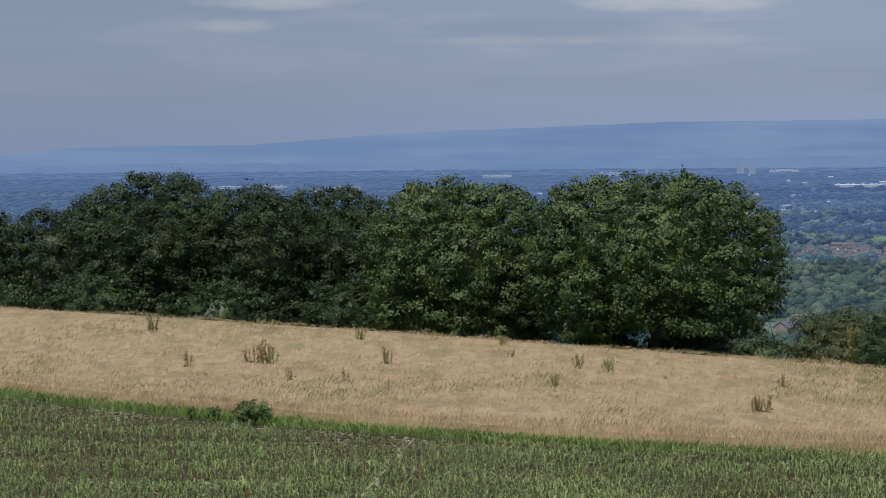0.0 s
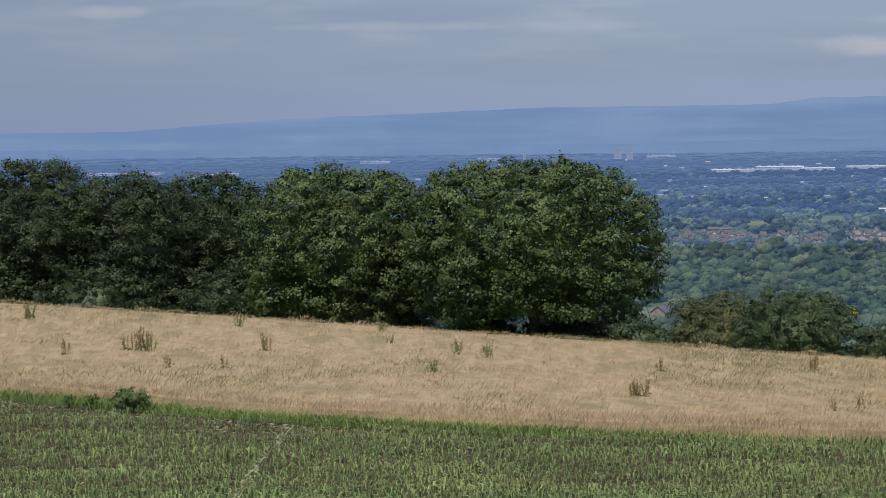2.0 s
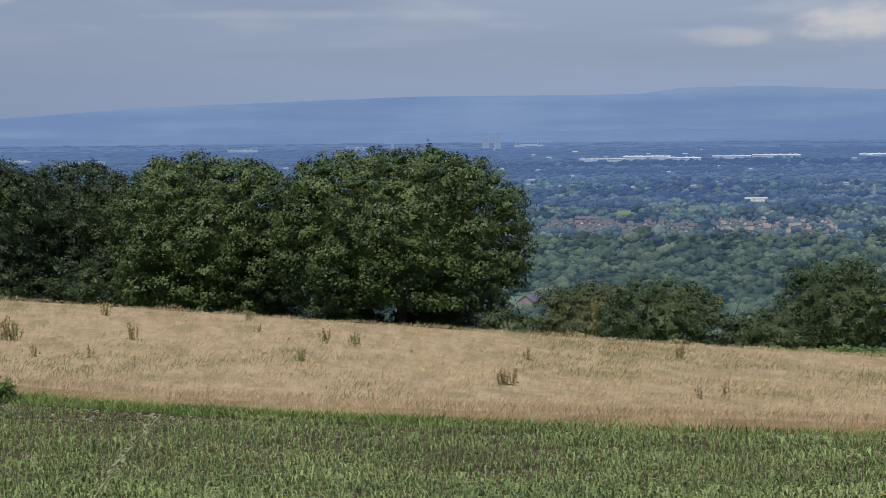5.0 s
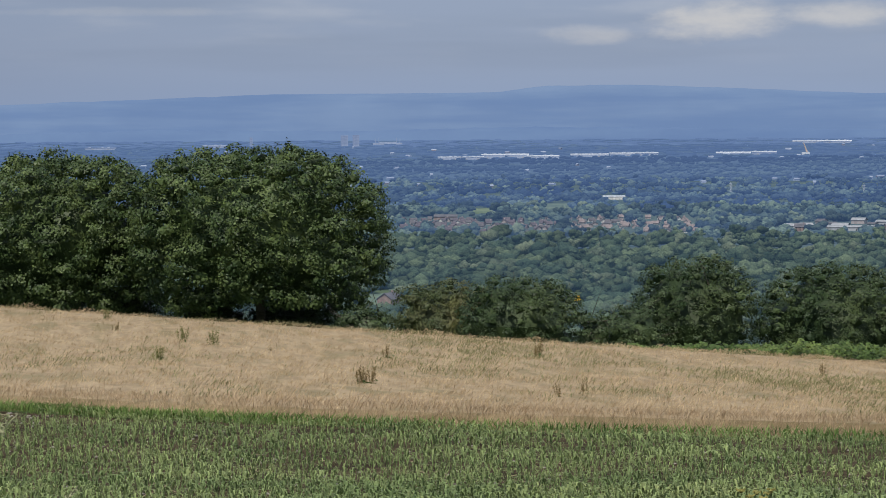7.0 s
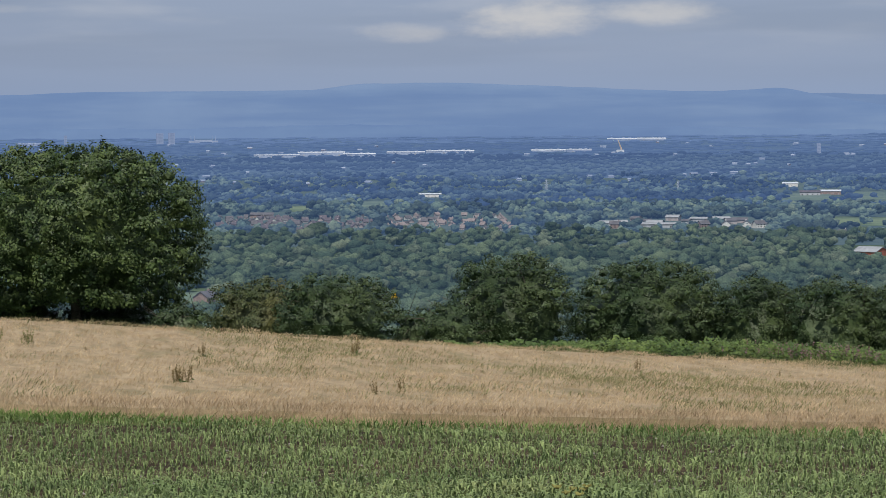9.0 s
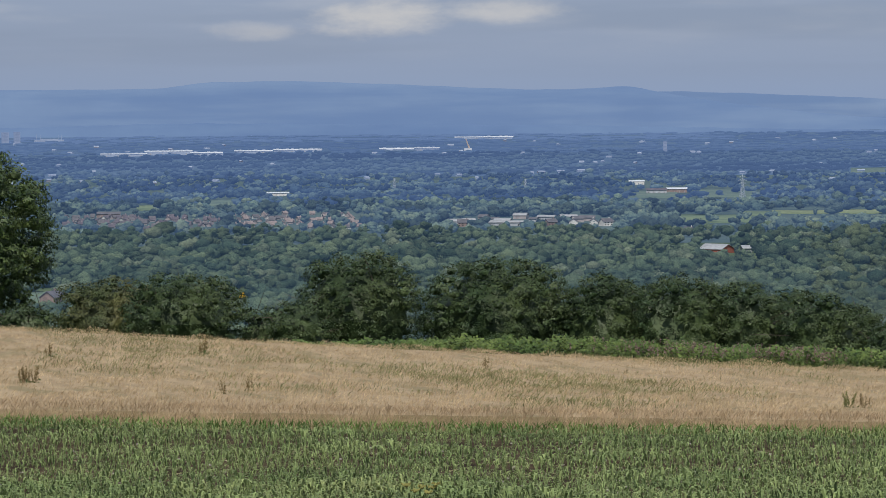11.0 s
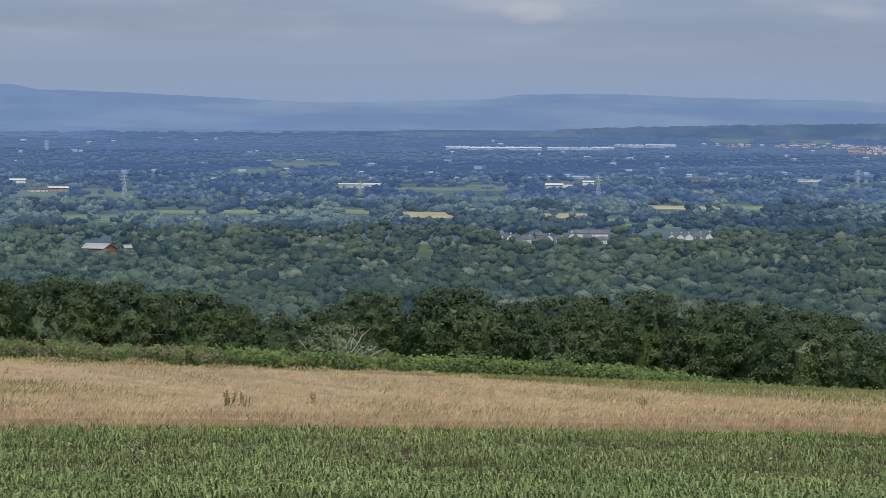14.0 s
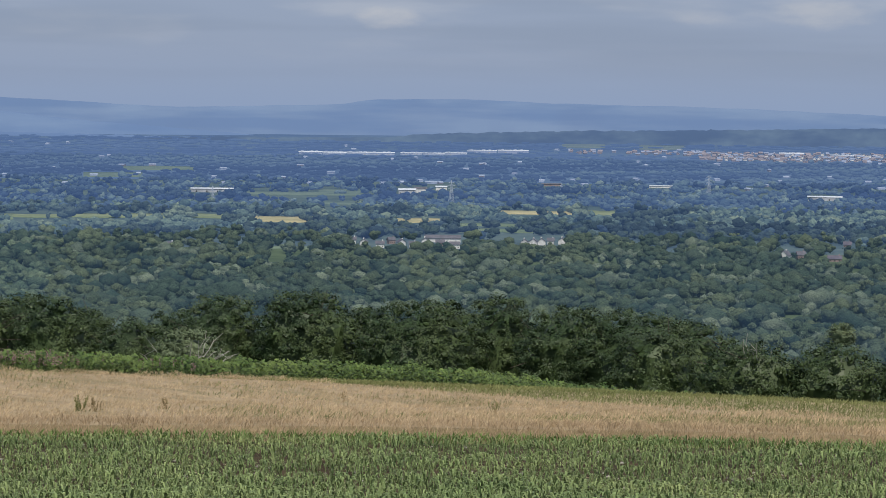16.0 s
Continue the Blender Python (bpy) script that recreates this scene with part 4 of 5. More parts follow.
woods("cloud_shade_woodland", [WOOD_CLOUD_SHADE, DARK_BELT_MID, WOOD_MID], 2.44, 2.14, 0.045, 9.0, 5.4, 2, 12, 1.2, ICO1, "copses and tree belts beyond the village, darkened for cloud shade", np.random.default_rng(8), 0.75, 0.04, (25.6, 41.0))
woods("blue_woodland", [WOOD_BLUE_HAZE, DARK_BELT_BLUE, PALE_CROWN_BLUE], 1.86, 1.3, 0.045, 9.5, 4.8, 1, 6, 1.4, ICO1, "tree belts across the plain, blued for haze and darkened for cloud shade", np.random.default_rng(7), 0.75, 0.05)
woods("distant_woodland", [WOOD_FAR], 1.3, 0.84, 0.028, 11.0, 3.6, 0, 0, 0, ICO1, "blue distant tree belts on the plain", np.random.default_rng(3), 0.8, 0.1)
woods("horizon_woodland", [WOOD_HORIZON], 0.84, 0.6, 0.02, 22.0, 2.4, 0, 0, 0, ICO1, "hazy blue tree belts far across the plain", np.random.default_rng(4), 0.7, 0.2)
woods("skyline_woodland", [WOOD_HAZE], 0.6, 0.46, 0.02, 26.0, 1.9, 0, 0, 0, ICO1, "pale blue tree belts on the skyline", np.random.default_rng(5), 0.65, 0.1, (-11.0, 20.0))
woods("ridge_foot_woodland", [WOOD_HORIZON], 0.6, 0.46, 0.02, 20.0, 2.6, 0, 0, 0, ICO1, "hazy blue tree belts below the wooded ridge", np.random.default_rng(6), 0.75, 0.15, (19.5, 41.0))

# ---- trees of the field edge ----


def crown_mesh(name, rng, rx, ry, rz, lobe, cover, leaf, mat, per=10, spray=0.17, core=0.68, low=-0.8, shoots=0.12, fall=0.0, square=2.6):
    """A crown about the origin (radii rx, ry, rz): sprigs of leaves over many bulging boughs of about lobe metres, round deep inner masses."""
    scale = np.array((rx, ry, rz))
    cen, rad = np.zeros((0, 3)), np.zeros(0)
    for d in unit(rng.normal(size=(2600, 3)) + (0, -0.15, 0.2)):
        if d[2] < low or (d[1] > 0.4 and rng.uniform() < 0.75):
            continue
        r = lobe * rng.uniform(0.55, 1.35)
        boxy = (np.abs(d) ** square).sum() ** (-1 / square)
        p = d * boxy * np.maximum(scale - 0.85 * r, 0.25 * scale) * rng.uniform(0.74, 1.0)
        p[2] -= fall * max(d[0], 0) ** 2 * max(p[2], 0)
        if len(rad) == 0 or (np.linalg.norm(cen - p, axis=1) > 0.72 * (rad + r)).all():
            cen, rad = np.concatenate([cen, [p]]), np.append(rad, r)
    flat = np.stack([rng.uniform(0.95, 1.35, len(rad)), rng.uniform(0.95, 1.25, len(rad)), rng.uniform(0.65, 0.95, len(rad))], -1)
    away = unit(cen / scale)
    want = int(cover * 1.6 * math.pi * rx * rz / (0.35 * leaf * leaf * per))
    share = rad**2 * np.where(cen[:, 1] > 0.3 * ry, 0.35, 1.0)
    share /= share.sum()
    pts, outs, n = [], [], 0
    for _ in range(400):
        k = rng.choice(len(rad), 500, p=share)
        d = unit(rng.normal(size=(500, 3)) + away[k] * 0.7 + (0, -0.1, 0.25))
        p = cen[k] + d * flat[k] * rad[k][:, None] * rng.uniform(0.82, 1.08, (500, 1))
        gap = np.linalg.norm((p[:, None] - cen[None]) / flat[None], axis=2) / rad[None]
        gap[np.arange(500), k] = 9
        ok = gap.min(1) > 0.84
        far = rng.uniform(size=500) < shoots
        p = p + np.where(far, rng.uniform(0.1, 0.4, 500) * rad[k], 0)[:, None] * unit(d + (0, 0, 0.6))
        pts.append(p[ok])
        outs.append(d[ok])
        n += ok.sum()
        if n >= want:
            break
    p, d = np.concatenate(pts)[:want], np.concatenate(outs)[:want]
    d = unit(d + rng.normal(size=d.shape) * 0.25)
    c = np.repeat(p, per, 0) + rng.normal(size=(len(p) * per, 3)) * spray * (1, 1, 0.6)
    pieces = [leaves(c, np.repeat(d, per, 0) * 1.9, 0.02, leaf, rng, 0.7), lump(ICO2, np.zeros(3), scale * core, rng, 0.12)]
    for a, r, fl in zip(cen, rad, flat):
        pieces.append(lump(ICO1, a, r * fl * 0.45, rng, 0.25))
    vv, ff = gather(pieces)
    return mesh_of(name, vv, ff, mat)


def trunk_mesh(name, rng, height, girth, reach, rx, ry, rz, limbs=9):
    """A tapered trunk from the base at the origin with limbs that fork into the crown."""
    lean = rng.normal(size=2) * 0.03
    z = np.linspace(-0.6, height, 8)
    path = np.stack([lean[0] * z + 0.08 * np.sin(z * 0.9), lean[1] * z, z], -1)
    rad = girth * np.array([1.5, 1.08, 0.95, 0.88, 0.8, 0.7, 0.55, 0.35])
    pieces = [tube(path, rad, 10)]
    for i in range(limbs):
        z0 = height * rng.uniform(0.3, 0.85)
        b = 2 * np.pi * (i + rng.uniform(0, 0.6)) / limbs
        end = np.array((math.cos(b) * rx, math.sin(b) * ry, height * 0.45 + rng.uniform(0.1, 0.9) * rz)) * (0.75, 0.75, 1.0)
        start = np.array((lean[0] * z0, lean[1] * z0, z0))
        s = np.linspace(0, 1, 6)[:, None]
        mid = start + (end - start) * s + np.array((0, 0, 0.8)) * np.sin(s * np.pi) * rng.uniform(-0.4, 1.0) + rng.normal(size=(6, 3)) * 0.12 * s
        pieces.append(tube(mid, girth * 0.42 * np.linspace(1, 0.15, 6), 6))
        for _ in range(2):
            j = rng.integers(2, 5)
            tip = mid[j] + rng.normal(size=3) * (1.4, 1.4, 0.8) + (0, 0, 0.6)
            fork = mid[j] + (tip - mid[j]) * np.linspace(0, 1, 4)[:, None]
            pieces.append(tube(fork, girth * 0.16 * np.linspace(1, 0.2, 4), 5))
    v, f = gather(pieces)
    return mesh_of(name, v, f, BARK, True)


def tree(name, a0, a1, top, bottom, r, mat, seed, label, category="tree", group="", lobe=0.85, cover=2.0, leaf=0.15, base=None, depth=1.0, core=0.70, low=-0.8, shoots=0.12, spray=0.17, fall=0.0, square=2.6):
    """A tree whose crown spans bearings a0 to a1 and dips top to bottom at distance r."""
    rng = np.random.default_rng(seed)
    a = (a0 + a1) / 2
    zg = float(land(a, r))
    zt, zb = EYE - r * math.tan(radians(top)), EYE - r * math.tan(radians(bottom))
    if base is not None:
        zb = zg + base
    rx, rz = r * math.radians(a1 - a0) / 2, (zt - zb) / 2
    empty = new(name)
    p = at(a, r)
    empty.matrix_world = pose(p[0], p[1], p[2], 0, 0, -a)
    trunk = part("trunk", trunk_mesh("trunk", rng, max(zb - zg + rz * 1.2, 1.2), 0.1 + 0.045 * rz, 1.0, rx * 0.8, rx * 0.8 * depth, rz * 1.2), empty, "rough grey-brown bark")
    crown = part("crown", crown_mesh("crown", rng, rx, rx * depth, rz, lobe, cover, leaf, mat, 10, spray, core, low, shoots, fall, square), empty)
    crown.location = (0, 0, (zt + zb) / 2 - zg)
    return tagged(empty, label, category, group)


OAKS = "oaks along the hay field"
tree("oak_tree", 1.4, 6.65, 0.52, 4.1, 185, OAK_LEAF, 11, "broad spreading oak with sunlit green crown", "tree", OAKS, 0.98, 2.7, 0.19, low=-0.85, shoots=0.16, fall=0.3, square=3.3)
tree("oak_tree", -1.8, 2.1, 0.60, 4.2, 190, OAK_LEAF, 12, "rounded green oak crowded by its neighbours", "tree", OAKS, 0.98, 2.6, 0.19, shoots=0.16, square=2.9)
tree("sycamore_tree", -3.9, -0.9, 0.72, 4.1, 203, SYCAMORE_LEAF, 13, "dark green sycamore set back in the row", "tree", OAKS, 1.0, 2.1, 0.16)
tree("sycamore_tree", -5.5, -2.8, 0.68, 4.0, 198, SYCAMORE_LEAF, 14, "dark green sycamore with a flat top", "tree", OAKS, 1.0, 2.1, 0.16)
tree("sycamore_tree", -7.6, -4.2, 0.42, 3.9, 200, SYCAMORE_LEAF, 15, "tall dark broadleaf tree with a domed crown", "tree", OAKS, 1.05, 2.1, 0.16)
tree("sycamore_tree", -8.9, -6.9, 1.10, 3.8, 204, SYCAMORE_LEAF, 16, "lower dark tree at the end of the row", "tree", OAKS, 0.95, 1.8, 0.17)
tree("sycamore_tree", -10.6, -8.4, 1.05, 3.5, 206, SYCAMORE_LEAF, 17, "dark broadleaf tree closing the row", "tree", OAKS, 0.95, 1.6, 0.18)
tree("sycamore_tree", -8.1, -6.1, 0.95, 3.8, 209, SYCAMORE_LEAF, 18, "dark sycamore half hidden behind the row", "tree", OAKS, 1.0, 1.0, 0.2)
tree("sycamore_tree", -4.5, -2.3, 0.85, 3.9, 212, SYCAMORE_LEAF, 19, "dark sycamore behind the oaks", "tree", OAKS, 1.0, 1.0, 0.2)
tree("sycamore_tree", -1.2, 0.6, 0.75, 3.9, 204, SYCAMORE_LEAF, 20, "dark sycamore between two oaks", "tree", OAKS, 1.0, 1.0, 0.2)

# Dark shrubs added to fill the shade and low boughs under the oaks.
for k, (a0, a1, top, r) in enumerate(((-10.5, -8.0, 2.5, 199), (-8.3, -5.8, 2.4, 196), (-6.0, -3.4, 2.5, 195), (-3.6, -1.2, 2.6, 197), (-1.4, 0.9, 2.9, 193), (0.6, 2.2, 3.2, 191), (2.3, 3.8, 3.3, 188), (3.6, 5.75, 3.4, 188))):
    tree("oak_foot_fill", a0, a1, top, 4.6, r, SYCAMORE_LEAF, 30 + k, "dark shrub filling the shaded foot of the field oaks", "tree", "understorey", 0.7, 1.3, 0.17, base=-0.3)

HEDGE = [(5.4, 6.75, 3.70, 178, 0), (6.6, 8.9, 3.23, 165, 1), (7.9, 10.45, 3.12, 160, 0), (10.2, 11.3, 3.8, 168, 0), (10.75, 12.2, 3.7, 164, 0), (11.4, 13.95, 2.72, 170, 0), (13.7, 17.1, 2.9, 174, 0), (16.6, 18.5, 3.22, 172, 0), (18.1, 20.1, 3.26, 170, 0)]
HEDGE += [(19.6, 21.2, 3.36, 170, 0), (21.0, 22.7, 3.56, 168, 0), (22.6, 24.2, 4.02, 166, 0), (24.2, 26.1, 3.52, 172, 0), (25.7, 28.0, 3.43, 170, 0), (27.8, 30.5, 3.6, 168, 0), (29.9, 31.5, 3.5, 172, 0),
         (31.0, 33.2, 3.7, 168, 0), (32.0, 35.0, 3.77, 166, 0), (32.9, 34.75, 4.09, 157, 0), (34.7, 36.75, 4.36, 152, 0), (36.3, 38.4, 4.36, 152, 0), (38.0, 40.4, 4.6, 153, 0),
         (22.0, 23.2, 3.95, 174, 0), (23.5, 24.9, 3.85, 176, 0), (27.4, 28.7, 3.75, 176, 0), (33.6, 35.5, 4.0, 164, 0), (17.4, 19.2, 3.42, 177, 0), (18.9, 20.7, 3.45, 176, 0), (20.3, 21.9, 3.52, 175, 0), (21.6, 23.2, 3.78, 172, 0), (31.4, 32.9, 3.8, 174, 0)]
for i, (a0, a1, top, r, russet) in enumerate(HEDGE):
    tree("hawthorn_tree" if i % 3 else "field_maple", a0, a1, top, 0, r, RUSSET_LEAF if russet else HEDGE_LEAF, 40 + i,
         "rounded shrubby tree with russet-tinged leaves" if russet else "dense dark green hedgerow tree at the foot of the hay field", "tree", "hedgerow trees", 0.72, 1.6, 0.13, base=-0.6, core=0.78, low=-0.95, shoots=0.06, spray=0.13)

tree("elder_shrub", 23.75, 25.2, 4.24, 0, 147, PALE_LEAF, 71, "pale grey-green shrub around dead branches by the brambles", "shrub", "", 0.4, 1.6, 0.12, base=-0.2, core=0.7, shoots=0.2, spray=0.12)
tree("willow_tree", 37.2, 37.75, 3.98, 4.5, 900, PALE_LEAF, 72, "silvery willow standing below the hedge", "tree", "", 1.1, 1.8, 0.5, spray=0.4)

# ---- grasses, brambles and maize ----


def tufts(name, a, r, height, width, lean, mat, rng, label, category, up=0.0, clump=0.0):
    """Thin blades, widest towards the head, bowed by the wind."""
    n = len(a)
    p = at(a, r, thatch(a, r) - 0.02)
    p[:, 2] += rng.uniform(0, 1, n) * up
    if clump:
        p[:, 2] += clump * (1 - 0.6 * smooth01((r - crest_r(a) + 4) / 3)) * np.clip(np.array([noise.fractal((x * 0.45, y * 0.3, 3.0), 0.6, 2.2, 4) for x, y in p[:, :2]]), -0.4, 1)
    h = height * rng.uniform(0.6, 1.2, n) * (1 - 0.5 * smooth01((r - crest_r(a) + 4) / 3))
    b = rng.uniform(0, 2 * np.pi, n)
    side = np.stack([np.cos(b), np.sin(b), 0 * b], -1) * (width * rng.uniform(0.6, 1.4, n))[:, None]
    bend = np.stack([lean + rng.normal(size=n) * 0.55, rng.normal(size=n) * 0.5, 0 * b], -1) * h[:, None]
    mid = p + bend * 0.55 + np.stack([0 * h, 0 * h, h * 0.68], -1)
    tip = p + bend + np.stack([0 * h, 0 * h, h], -1)
    v = np.stack([p, mid - side, tip, mid + side], 1).reshape(-1, 3)
    tagged(new(name, mesh_of(name, v, np.arange(4 * n).reshape(n, 4), mat)), label, category, kind="stuff")


def spread(n, rng, a0, a1, near, far):
    a = rng.uniform(a0, a1, n)
    u = rng.uniform(0, 1, n)
    n0, f0 = near(a), far(a)
    return a, np.sqrt(n0**2 + (f0**2 - n0**2) * u)


def tan_far(a):
    """Far limit of the ripe hay, which draws back from the hedge to the right."""
    return np.interp(a, TAN_A, TAN_R, left=1e4) * (np.asarray(a) > 23.5) + (crest_r(a) + 0.5) * (np.asarray(a) <= 23.5)


def draw_back(a, dip):
    """Distance at which the tops of the hay lie dip degrees below the horizon."""
    r = np.linspace(float(edge_r(a)) + 2, float(crest_r(a)) + 2, 200)
    d = np.degrees(np.arctan2(EYE - land(a, r) - 0.42, r))
    return float(r[np.argmin(np.abs(d - dip))])


TAN_A = [23.5, 25.3, 29.6, 34.3, 38.4, 41.0]
TAN_R = [float(crest_r(23.5)) + 2] + [draw_back(x, d) for x, d in zip(TAN_A[1:], (5.22, 5.49, 5.76, 5.89, 5.95))]


g = np.random.default_rng(21)
a, r = spread(205000, g, -10.5, 40.5, lambda x: hay_r(x) + 0.9, tan_far)
tufts("hay_grass", a, r, 0.135, 0.0095, 0.45, HAY, g, "ripe straw-coloured hay grass leaning in the wind", "grass", 0.05, 0.26)
a, r = spread(38000, g, 23, 40.5, tan_far, lambda x: crest_r(x) + 8)
tufts("rough_grass", a, r, 0.2, 0.013, 0.2, OLIVE, g, "olive green rough grass below the hedge", "grass", 0.05)
a = g.uniform(-10.5, 40.5, 46000)
r = hay_r(a) - 0.35 + np.abs(g.normal(size=46000)) ** 1.4 * 1.6
tufts("bent_grass", a, r, 0.22, 0.008, 0.15, RED_GRASS, g, "reddish bent grass fringing the hay field", "grass", 0.03)
a, r = spread(22000, g, -10.5, 40.5, lambda x: edge_r(x) - 0.7, lambda x: hay_r(x) + 0.3)
lush = g.uniform(size=len(a)) < 1 - 0.65 * smooth01((a - 2) / 6)
a, r = a[lush], r[lush]
tufts("verge_grass", a, r, 0.3, 0.014, 0.1, VERGE, g, "fresh green grass margin beside the maize", "grass")


def green_patches():
    """Greener and darker grass: one band across the hay field, and scattered patches that imitate tussock shade."""
    rng = np.random.default_rng(26)
    a, r = spread(170000, rng, -10.5, 40.5, lambda x: hay_r(x) + 2.5, tan_far)
    line = edge_r(a) + 46 - 1.6 * (a - 8)
    p = at(a, r)
    mottle = np.array([noise.fractal((x * 0.16, y * 0.055, 5.0), 0.7, 2.1, 3) for x, y in p[:, :2]])
    band = np.exp(-(((r - line) / 6) ** 2)) * ((a > 8) & (a < 21))
    keep = rng.uniform(size=len(a)) < 1.0 * band * np.clip(0.65 + mottle, 0, 1) + 0.42 * np.clip(mottle * 2.2 - 0.15, 0, 1)
    tufts("green_grass", a[keep], r[keep], 0.2, 0.012, 0.4, DARK_GREEN_GRASS, rng, "greener grass patches in the ripe hay", "grass", 0.1, 0.2)


green_patches()


def brambles():
    rng = np.random.default_rng(22)
    n = 42000
    a = rng.uniform(8.5, 34.5, n)
    r = crest_r(a) + rng.uniform(1.5, 10, n)
    h = np.array([noise.fractal((x * 2.6, y * 0.35, 0), 0.8, 2.0, 4) for x, y in zip(a, r)])
    top = 0.75 * (0.15 + 0.95 * smooth01((a - 8.5) / 10)) * (1 - smooth01((a - 29) / 5)) + 0.4 * h * smooth01((a - 8) / 6) + 0.1 + 0.3 * smooth01((a - 9) / 8)
    p = at(a, r)
    p[:, 2] += np.maximum(top, 0.1) * rng.uniform(0.25, 1.0, n) ** 0.5
    v, q = leaves(p, np.tile((0, -0.5, 0.8), (n, 1)), 0.03, 0.2, rng)
    tagged(new("bramble_thicket", mesh_of("bramble_thicket", v, q, BRAMBLE_LEAF)), "bright green bramble and bracken bank along the field top", "bramble", kind="stuff")


brambles()


def maize():
    rng = np.random.default_rng(23)
    rows_a, rows_r = [], []
    for k in range(64):
        a = -10.5 + np.cumsum(rng.uniform(0.10, 0.25, 700) / 60 * 57.3)
        a = a[a < 40.5]
        r = edge_r(a) - 1.0 - 0.72 * k + rng.normal(size=len(a)) * 0.08
        keep = (r > 35) & (rng.uniform(size=len(a)) < np.where((a < 0.5) & (k < 4), 0.2, 0.95))
        rows_a.append(a[keep])
        rows_r.append(r[keep])
    a, r = np.concatenate(rows_a), np.concatenate(rows_r)
    p = at(a, r)
    thrive = np.array([noise.noise((x * 0.28, y * 0.28, 1.0)) for x, y in p[:, :2]])
    bearing = np.degrees(np.arctan2(p[:, 0], p[:, 1]))
    keep = thrive > -0.62 - 0.2 * smooth01((9 - bearing) / 10) + 0.12 * rng.normal(size=len(p))
    p, thrive = p[keep], thrive[keep]
    n = len(p)
    h = 0.225 * (1 + 0.5 * thrive) * rng.uniform(0.7, 1.2, n)
    vs, fs, m = [], [], 0
    for j in range(6):
        b = rng.uniform(0, 2 * np.pi, n)
        out = np.stack([np.cos(b), np.sin(b), 0 * b], -1)
        side = np.stack([-np.sin(b), np.cos(b), 0 * b], -1) * (h * rng.uniform(0.045, 0.075, n))[:, None]
        upz = np.array((0, 0, 1.0))
        z0 = h * (0.06 + 0.125 * j)
        ln = h * rng.uniform(0.5, 0.95, n) * (1.15 - 0.1 * j)
        rise = rng.uniform(0.7, 1.75, n)
        base = p + z0[:, None] * upz
        mid = base + out * (ln * 0.28)[:, None] + upz * (ln * 0.5 * rise)[:, None]
        bow = base + out * (ln * 0.66)[:, None] + upz * (ln * 0.52 * rise)[:, None]
        tip = base + out * (ln * 0.95)[:, None] + upz * (ln * 0.5 * (rise - 0.6))[:, None]
        vs.append(np.stack([base - side * 0.5, base + side * 0.5, mid + side, mid - side, bow + side * 0.8, bow - side * 0.8, tip], 1).reshape(-1, 3))
        i = np.arange(n)[:, None] * 7 + m
        fs.append((np.concatenate([i + [0, 1, 2, 3], i + [3, 2, 4, 5]]), i + [5, 4, 6]))
        m += 7 * n
    side = np.stack([h * 0.03, 0 * h, 0 * h], -1)
    upz = np.stack([0 * h, 0 * h, h * 0.75], -1)
    vs.append(np.stack([p - side - (0, 0, 0.03), p + side - (0, 0, 0.03), p + side * 0.5 + upz, p - side * 0.5 + upz], 1).reshape(-1, 3))
    stem = np.arange(n)[:, None] * 4 + m + [0, 1, 2, 3]
    quads = np.concatenate([f[0] for f in fs] + [stem])
    tris = np.concatenate([f[1] for f in fs])
    tagged(new("maize_crop", mesh_of("maize_crop", np.concatenate(vs), [quads, tris], MAIZE)), "rows of young green maize plants on bare soil", "maize", kind="stuff")


maize()

# ---- weeds, shrubs and clutter of the near fields ----


def dock(seed, height, spikes, mat):
    """A clump of upright seed spikes with a few leaves at the foot."""
    rng = np.random.default_rng(seed)
    ob = new("dock_plant")
    for _ in range(spikes):
        b, lean = rng.uniform(0, 6.28), rng.uniform(0.05, 0.35)
        h = height * rng.uniform(0.6, 1.1)
        foot = rng.normal(size=3) * (0.12, 0.12, 0)
        tip = foot + (math.cos(b) * lean * h, math.sin(b) * lean * h, h)
        s = rng.uniform(0.45, 1.0, 46)[:, None]
        c = foot + (tip - foot) * s
        seeds = leaves(c + rng.normal(size=c.shape) * 0.03, unit(rng.normal(size=c.shape)), 0.01, 0.055, rng, 0.7)
        part("seed_spike", mesh_of("seed_spike", *gather([tube([foot, (foot + tip) / 2 + (0, 0, 0.03), tip], [0.012, 0.01, 0.005], 4), seeds]), mat), ob, "rusty brown seed spike")
    c = rng.normal(size=(16, 3)) * (0.14, 0.14, 0.05) + (0, 0, height * 0.3)
    tagged(part("leaf_rosette", mesh_of("leaf_rosette", *leaves(c, unit(rng.normal(size=c.shape)), 0.02, 0.16, rng, 0.35), WEED_GREEN), ob, "dull green leaves"), kind="stuff")
    return tagged(ob, "dark dock plant gone to seed in the hay", "weed", "docks in the hay field")


DOCKS = [dock(101, 0.95, 7, DOCK), dock(102, 0.8, 4, DOCK), dock(103, 0.9, 10, DOCK_GREEN)]
